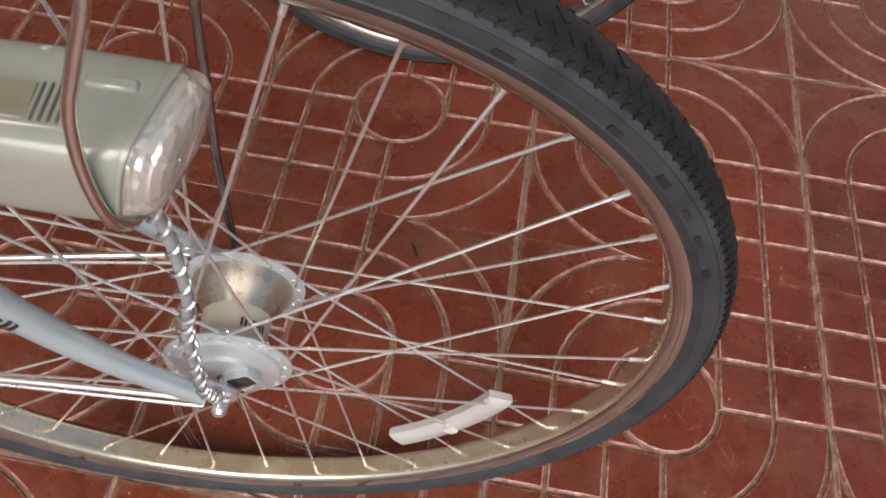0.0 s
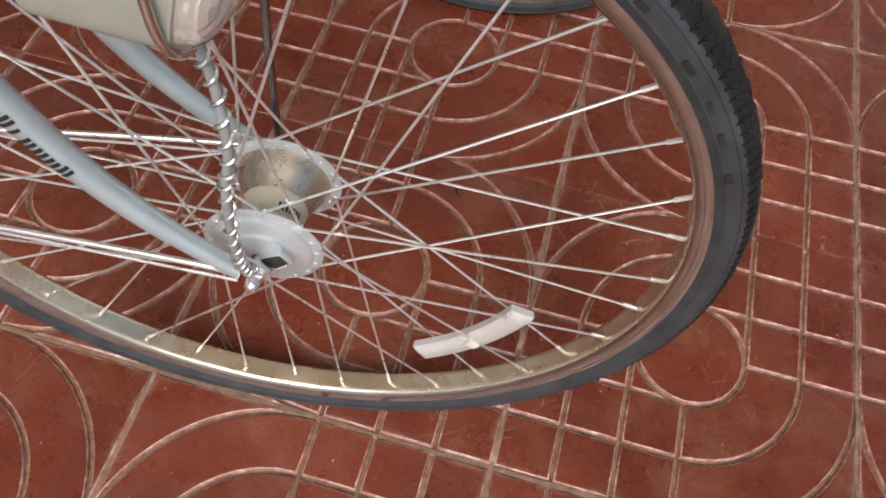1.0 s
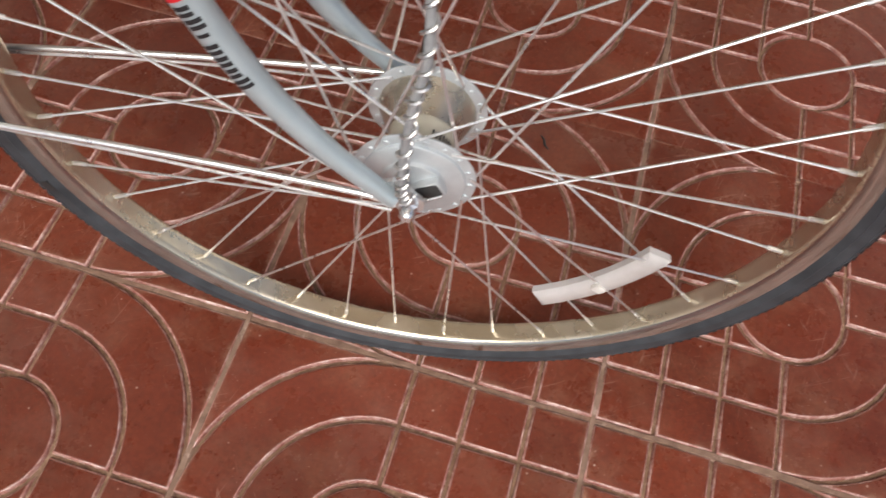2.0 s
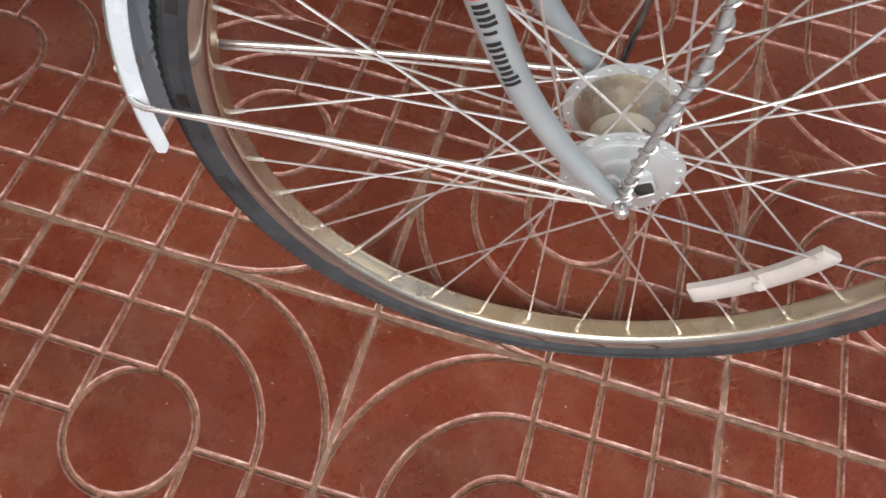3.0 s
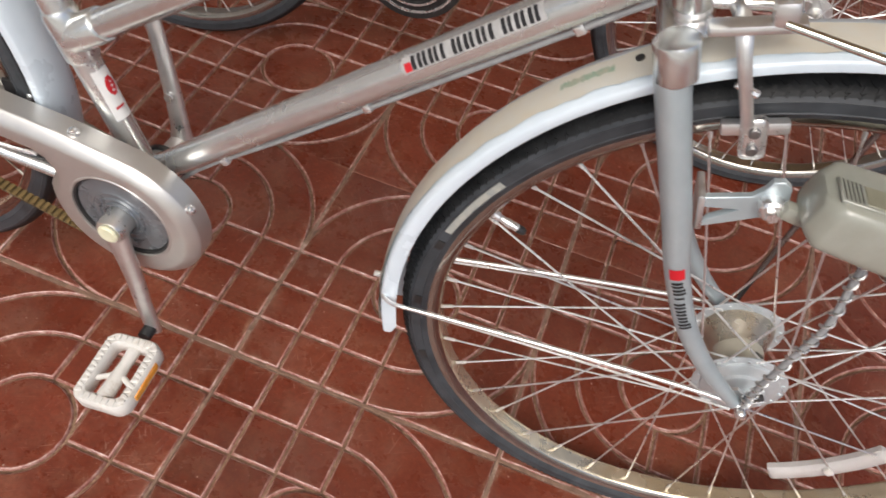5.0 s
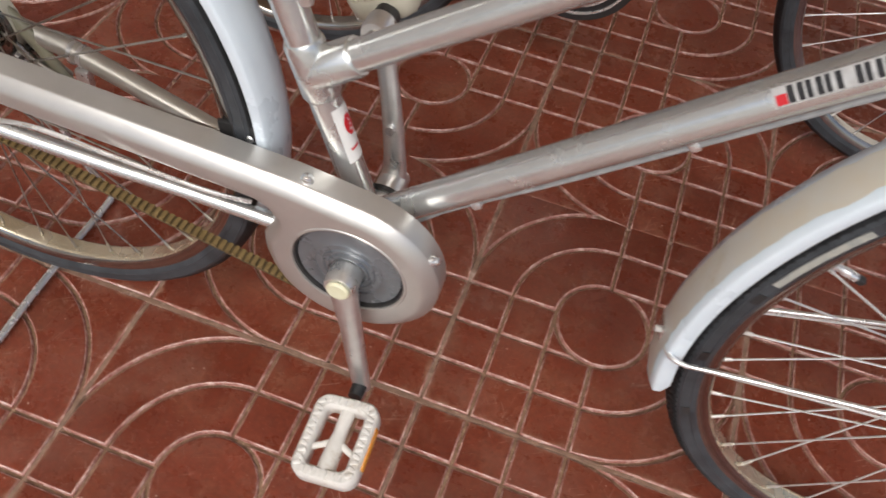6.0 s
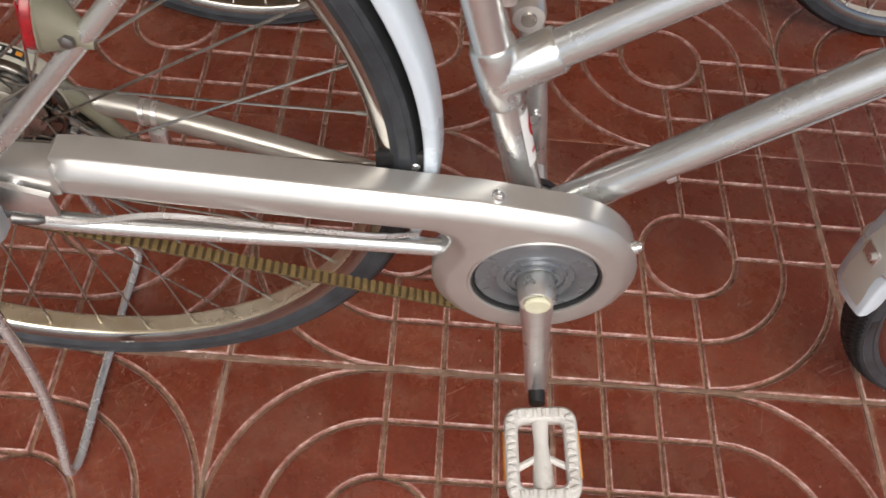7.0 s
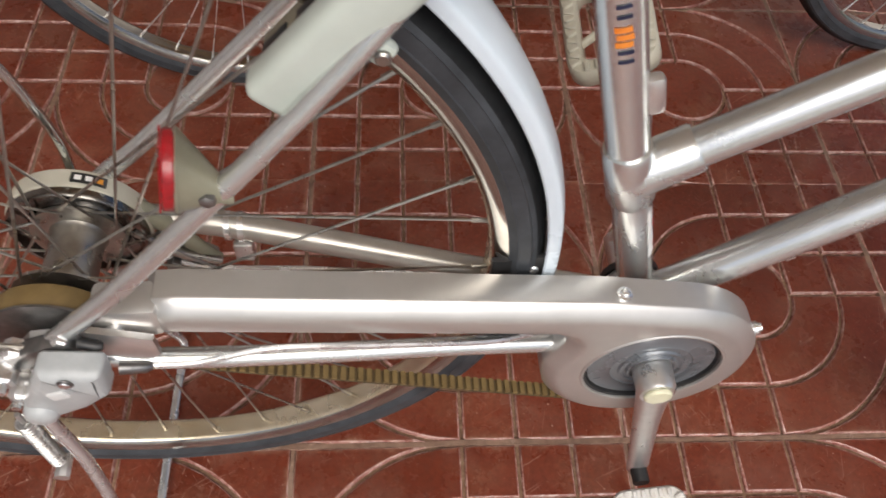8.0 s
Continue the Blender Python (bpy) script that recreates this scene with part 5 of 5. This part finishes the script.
    for u, v, r in ((-0.022, 0.010, 0.0090), (-0.020, -0.014, 0.0070)):
        bm = tube([(u, -0.070, v, r), (u, -0.086, v, r), (u, -0.088, v, r * 0.75)], n=6, ref=(0, 0, 1))
        tube([(u, -0.088, v, r * 0.5), (u, -0.094, v, r * 0.45)], n=10, bm=bm, ref=(0, 0, 1))
        part("stand_nut", bm, M_CHROME, bike, "chromed stand nut", HUB)
    part("stand_plate", box((0.034, 0.005, 0.052), (-0.018, -0.068, 0.002), 0.003, m=Matrix.Rotation(radians(12), 4, "Y")), M_DULL, bike, "worn steel stand plate", HUB)
    bm = disc(0.011, -0.061, -0.064, 20)
    tube([(0, -0.064, 0, 0.0095), (0, -0.075, 0, 0.0095), (0, -0.077, 0, 0.0075)], n=6, bm=bm, ref=(0, 0, 1))
    tube([(0, -0.077, 0, 0.0048), (0, -0.094, 0, 0.0045)], n=12, bm=bm, ref=(0, 0, 1))
    part("axle_nut", bm, M_CHROME, bike, "chromed rear axle nut", HUB)
    for u, v, r in ((-0.014, 0.020, 0.007), (0.020, 0.034, 0.006), (0.010, 0.026, 0.0055)):
        bm = tube([(u, -0.062, v, r), (u, -0.072, v, r), (u, -0.074, v, r * 0.7)], n=6, ref=(0, 0, 1))
        part("bolt", bm, M_CHROME, bike, "", HUB)
    part("stay_bracket", box((0.052, 0.014, 0.018), (0.004, -0.068, 0.020), 0.004, m=Matrix.Rotation(radians(-25), 4, "Y")), M_DARKSTEEL, bike, "dark steel bracket on the axle", HUB)
    part("cable_end", tube([(0.030, -0.070, 0.031, 0.0040), (0.042, -0.072, 0.0295, 0.0040), (0.045, -0.072, 0.029, 0.0026)], n=12), M_BLACK, bike, "black cable end", HUB)
    part("cable_end", tube([(0.052, -0.080, 0.014, 0.0048), (0.068, -0.078, 0.010, 0.0042), (0.072, -0.077, 0.009, 0.0025)], n=12), M_DARKSTEEL, bike, "", HUB)
    pts = smooth_path([(0.072, -0.0770, 0.009), (0.100, -0.0735, 0.004), (0.150, -0.066, 0.006), (0.220, -0.057, -0.012), (0.300, -0.046, -0.034), (0.340, -0.034, -0.046)], 5)
    part("gear_cable", tube(pts, 0.0024, 8), M_CHROME, bike, "bright cable along the belt cover", HUB)
    # red reflector on the stay
    r = empty("rear_reflector", REAR @ pose(0.1245, -0.048, 0.1665, 0, 0, 0), bike)
    out = rounded(0.037, 0.043, 0.016, 6)
    bm = slab(out, [(0.0, 0.001), (-0.001, 0.0), (-0.0055, 0.0), (-0.0066, 0.0012), (-0.0070, 0.003)])
    for k in range(5):
        box((0.0012, 0.0008, 0.034), (-0.0144 + 0.0072 * k, -0.0072, 0), 0, bm=bm)
    m = PLACE[r] @ pose(0.008, 0, 0, -12, 0, -82)
    part("red_lens", bm, M_RED, r, "red ribbed reflector lens", m)
    bm = bmesh.new()
    rings = [[bm.verts.new((x, y0 + ry * math.copysign(abs(math.cos(2 * math.pi * k / 24)) ** e, math.cos(2 * math.pi * k / 24)), z0 + rz * math.copysign(abs(math.sin(2 * math.pi * k / 24)) ** e, math.sin(2 * math.pi * k / 24)))) for k in range(24)]
             for x, y0, z0, ry, rz, e in ((0.0078, 0, 0, 0.0185, 0.0215, 0.7), (0.0092, 0, 0, 0.0190, 0.0220, 0.7), (0.0105, 0, -0.0005, 0.0178, 0.0205, 0.7), (0.0205, -0.003, -0.0035, 0.0125, 0.0135, 0.7), (0.031, -0.0065, -0.0072, 0.0075, 0.0065, 0.8), (0.037, -0.009, -0.0095, 0.0045, 0.0035, 0.9))]
    for A, B_ in zip(rings, rings[1:]):
        for k in range(24):
            bm.faces.new((A[k], A[(k + 1) % 24], B_[(k + 1) % 24], B_[k]))
    bm.faces.new(rings[0])
    bm.faces.new(rings[-1][::-1])
    part("reflector_housing", bm, M_OLIVE, r, "olive-grey cone-shaped housing", PLACE[r] @ pose(0, 0, 0, 0, 10, 6), 28)
    part("reflector_bolt", tube([(0.024, -0.008, -0.009, 0.0045), (0.024, -0.015, -0.009, 0.0045), (0.024, -0.016, -0.009, 0.003)], n=6, ref=(0, 0, 1)), M_DARKSTEEL, r, "dark bolt")
    # cream ring lock on the seat stays
    lk = empty("ring_lock", REAR @ pose(0.206, 0, 0.218, 0, -48, 0), bike)
    part("lock_body", box((0.130, 0.0225, 0.030), (0.036, -0.0315, 0.006), 0.007, 3), M_LOCK, lk, "cream plastic lock body")
    side = part("lock_case", box((0.118, 0.030, 0.026), (0.030, -0.006, 0.000), 0.005, 2), M_OLIVE, lk, "olive-grey metal side of the lock")
    for u in (-0.014, 0.014, 0.042):
        part("lock_slot", box((0.020, 0.010, 0.004), (u, -0.008, 0.0122), 0.0012), M_BLACK, side, "dark slot" if u < 0 else "")
    part("lock_lug", box((0.014, 0.008, 0.012), (0.034, -0.036, -0.013), 0.003), M_LOCK, lk)
    part("lock_bolt", tube([(0.034, -0.039, -0.014, 0.0042), (0.034, -0.042, -0.014, 0.0042), (0.034, -0.043, -0.014, 0.0030)], n=14, ref=(0, 0, 1)), M_DULL, lk)
    # rear mudguard and its stays
    part("rear_mudguard", guard_bm(0.3690, -14, 158, 0.0255, sides=0.013), M_GUARD, bike, "pale blue-grey painted rear mudguard", MID)
    out = arc(0, 0, 0.3585, -9, 3.4, 8) + arc(0, 0, 0.3170, 3.0, -9, 8)
    flap = part("mud_flap", slab(out, [(-0.0185, 0), (-0.0195, 0), (-0.0222, 0.0008)]), M_BLACK, bike, "black plastic flap at the guard's lower end", MID)
    part("flap_bolt", disc(0.0042, -0.0222, -0.0245, 12, None, 0.001, (0.3480, 0, 0.0060)), M_CHROME, flap, "", MID)
    part("mudguard_stay", tube(smooth_path([(0.010, 0.067, 0.008), (0.015, 0.067, 0.041), (0.016, 0.067, 0.067), (0.012, 0.066, 0.097), (0.004, 0.066, 0.130), (-0.020, 0.062, 0.200), (-0.060, 0.050, 0.290), (-0.085, 0.030, 0.352)], 4), 0.0036, 10), M_WIRE, bike, "dark steel stay", REAR)
    # stand: two legs joined by a foot bar on the floor, and its spring
    pts = smooth_path([(-0.930, -0.092, 0.395), (-0.925, -0.098, 0.340), (-0.921, -0.104, 0.290), (-0.926, -0.117, 0.180), (-0.936, -0.137, 0.080), (-0.941, -0.154, 0.028), (-0.940, -0.152, 0.012), (-0.938, -0.130, 0.008),
                       (-0.940, -0.060, 0.010), (-0.941, 0.060, 0.010), (-0.941, 0.118, 0.010), (-0.943, 0.132, 0.022), (-0.955, 0.120, 0.100), (-0.950, 0.095, 0.300), (-0.938, 0.078, 0.400)], 6)
    part("stand", tube(pts, 0.0052, 12, ref=(1, 0, 0)), M_STAND, bike, "bent steel rod stand on the floor", Matrix())
    a, b = V((-0.010, -0.094, -0.030)), V((-0.014, -0.094, -0.132))
    coil = []
    for k in range(17 * 10 + 1):
        t = k / 170
        an = 2 * math.pi * k / 10
        coil.append(a.lerp(b, 0.12 + 0.76 * t) + V((math.cos(an), math.sin(an), 0)) * 0.0056)
    bm = tube(coil, 0.0011, 6, ref=(0, 0, 1))
    tube([a, a.lerp(b, 0.13)], 0.002, 6, bm)
    tube([a.lerp(b, 0.88), b], 0.002, 6, bm)
    part("stand_spring", bm, M_WRAP, bike, "coiled steel stand spring", REAR)
    part("spring_bolt", tube([(-0.012, -0.106, -0.128, 0.006), (-0.012, -0.088, -0.128, 0.006)], n=8, ref=(0, 0, 1)), M_CHROME, bike, "", REAR)


def build_bicycle():
    bike = tagged(empty("bicycle", pose(-0.38, 0.02, 0)), "silver city bicycle with belt drive parked on its rear stand", "bicycle", "parked bicycles")
    build_front_wheel(bike)
    build_fork(bike)
    build_front_guard(bike)
    build_front_brake(bike)
    build_headlamp(bike)
    build_frame(bike)
    build_drive(bike)
    build_rear_wheel(bike)
    build_rear_parts(bike)


# ---- the bicycle parked behind ----
def build_second_bicycle():
    rear, front = pose(-0.863, 0.600, 0.338, 0, 0, 5.2), pose(0.222, 0.699, 0.338, 0, 0, 5.2)
    bike = tagged(empty("bicycle", pose(-0.3, 0.66, 0, 0, 0, 5.4)), "second bicycle with pale steel rims parked behind", "bicycle", "parked bicycles")
    tm, rm = mesh_of(tyre_bm(96, False), [M_RUBBER, M_SIDEWALL]), mesh_of(rim_bm(96), [M_STEEL, M_STEEL])
    for name, m, ph in (("rear_wheel", rear, -88), ("front_wheel", front, -93)):
        s = m @ Matrix.Scale(0.98, 4)
        w = empty(name, m, bike)
        part("tyre", tm, None, w, "black tyre", s)
        part("rim", rm, None, w, "bright steel rim", s)
        for k in range(36):
            side = -1 if k % 2 == 0 else 1
            part("spoke", spoke_bm(ph + 10 * k, side, (k // 2) % 2 == 0, 0.024, 0.026), M_SPOKE, w, "", s)
        part("hub", lathe([(0.006, -0.05), (0.006, -0.029), (0.027, -0.028), (0.027, -0.025), (0.014, -0.022), (0.014, 0.022), (0.027, 0.025), (0.027, 0.028), (0.006, 0.029), (0.006, 0.05)], 32), M_ALLOY, w)
    # chain ring with its dark cover rim, and the tubes that carry the wheels
    c = (0.470, -0.050, -0.055)
    part("chain_disc", lathe([(0.006, -0.010), (0.034, -0.010), (0.036, -0.013), (0.040, -0.013), (0.043, -0.006), (0.055, -0.004), (0.057, -0.008), (0.061, -0.008), (0.064, -0.002), (0.072, -0.002), (0.080, 0.0), (0.080, 0.004), (0.006, 0.006)], 64, centre=c), M_BLACK, bike, "black chain disc", rear)
    for r0, y in ((0.0345, -0.0135), (0.0565, -0.0085), (0.0735, -0.0030)):
        part("disc_ring", lathe([(r0, y + 0.002), (r0 + 0.001, y), (r0 + 0.0045, y), (r0 + 0.0055, y + 0.002)], 64, centre=c), M_CHROME, bike, "bright ring on the chain disc", rear)
    part("disc_rim", lathe([(0.078, -0.004), (0.088, -0.003), (0.090, 0.004), (0.078, 0.006)], 64, centre=c, closed=True), M_BLACK, bike, "black rim of the chain disc", rear)
    B2 = V((0.470, 0, -0.055))
    for a, b, r in ((B2, V((0.33, 0, 0.44)), 0.0145), (B2, V((0.92, 0, 0.46)), 0.0165), (V((0.37, 0, 0.30)), V((0.91, 0, 0.50)), 0.0145), (V((0.925, 0, 0.44)), V((0.885, 0, 0.56)), 0.018)):
        part("frame_tube", tube([a, b], r, 20), M_SILVER, bike, "silver frame tube", rear)
    for s in (-1, 1):
        part("chain_stay", tube([(0.005, s * 0.058, 0), (0.44, s * 0.026, -0.052)], 0.009, 14), M_SILVER, bike, "", rear)
        part("seat_stay", tube([(0.005, s * 0.060, 0.005), (0.35, s * 0.018, 0.37)], 0.008, 14), M_SILVER, bike, "", rear)
        pts = smooth_path([(0, s * 0.054, 0, 0.007), (-0.05, s * 0.053, 0.05, 0.009), (-0.125, s * 0.050, 0.18, 0.012), (-0.198, s * 0.044, 0.40, 0.0135), (-0.202, s * 0.02, 0.42, 0.0135)], 5)
        part("fork_blade", tube(pts, n=16), M_SILVER, bike, "", front)


def build_twig():
    bm = tube(smooth_path([(-0.012, 0, 0.0012, 0.0010), (-0.004, 0.0012, 0.0016, 0.0016), (0.004, -0.0006, 0.0016, 0.0018), (0.012, 0.0010, 0.0012, 0.0008)], 4), n=8, ref=(0, 0, 1))
    ob = tagged(new("twig", mesh_of(bm, M_BLACK)), "small dark dry twig lying on the red tiles", "twig")
    ob.matrix_world = pose(0.268, 0.346, 0.0002, 0, 0, -56)


build_shell()
build_twig()
build_bicycle()
build_second_bicycle()
build_floor()
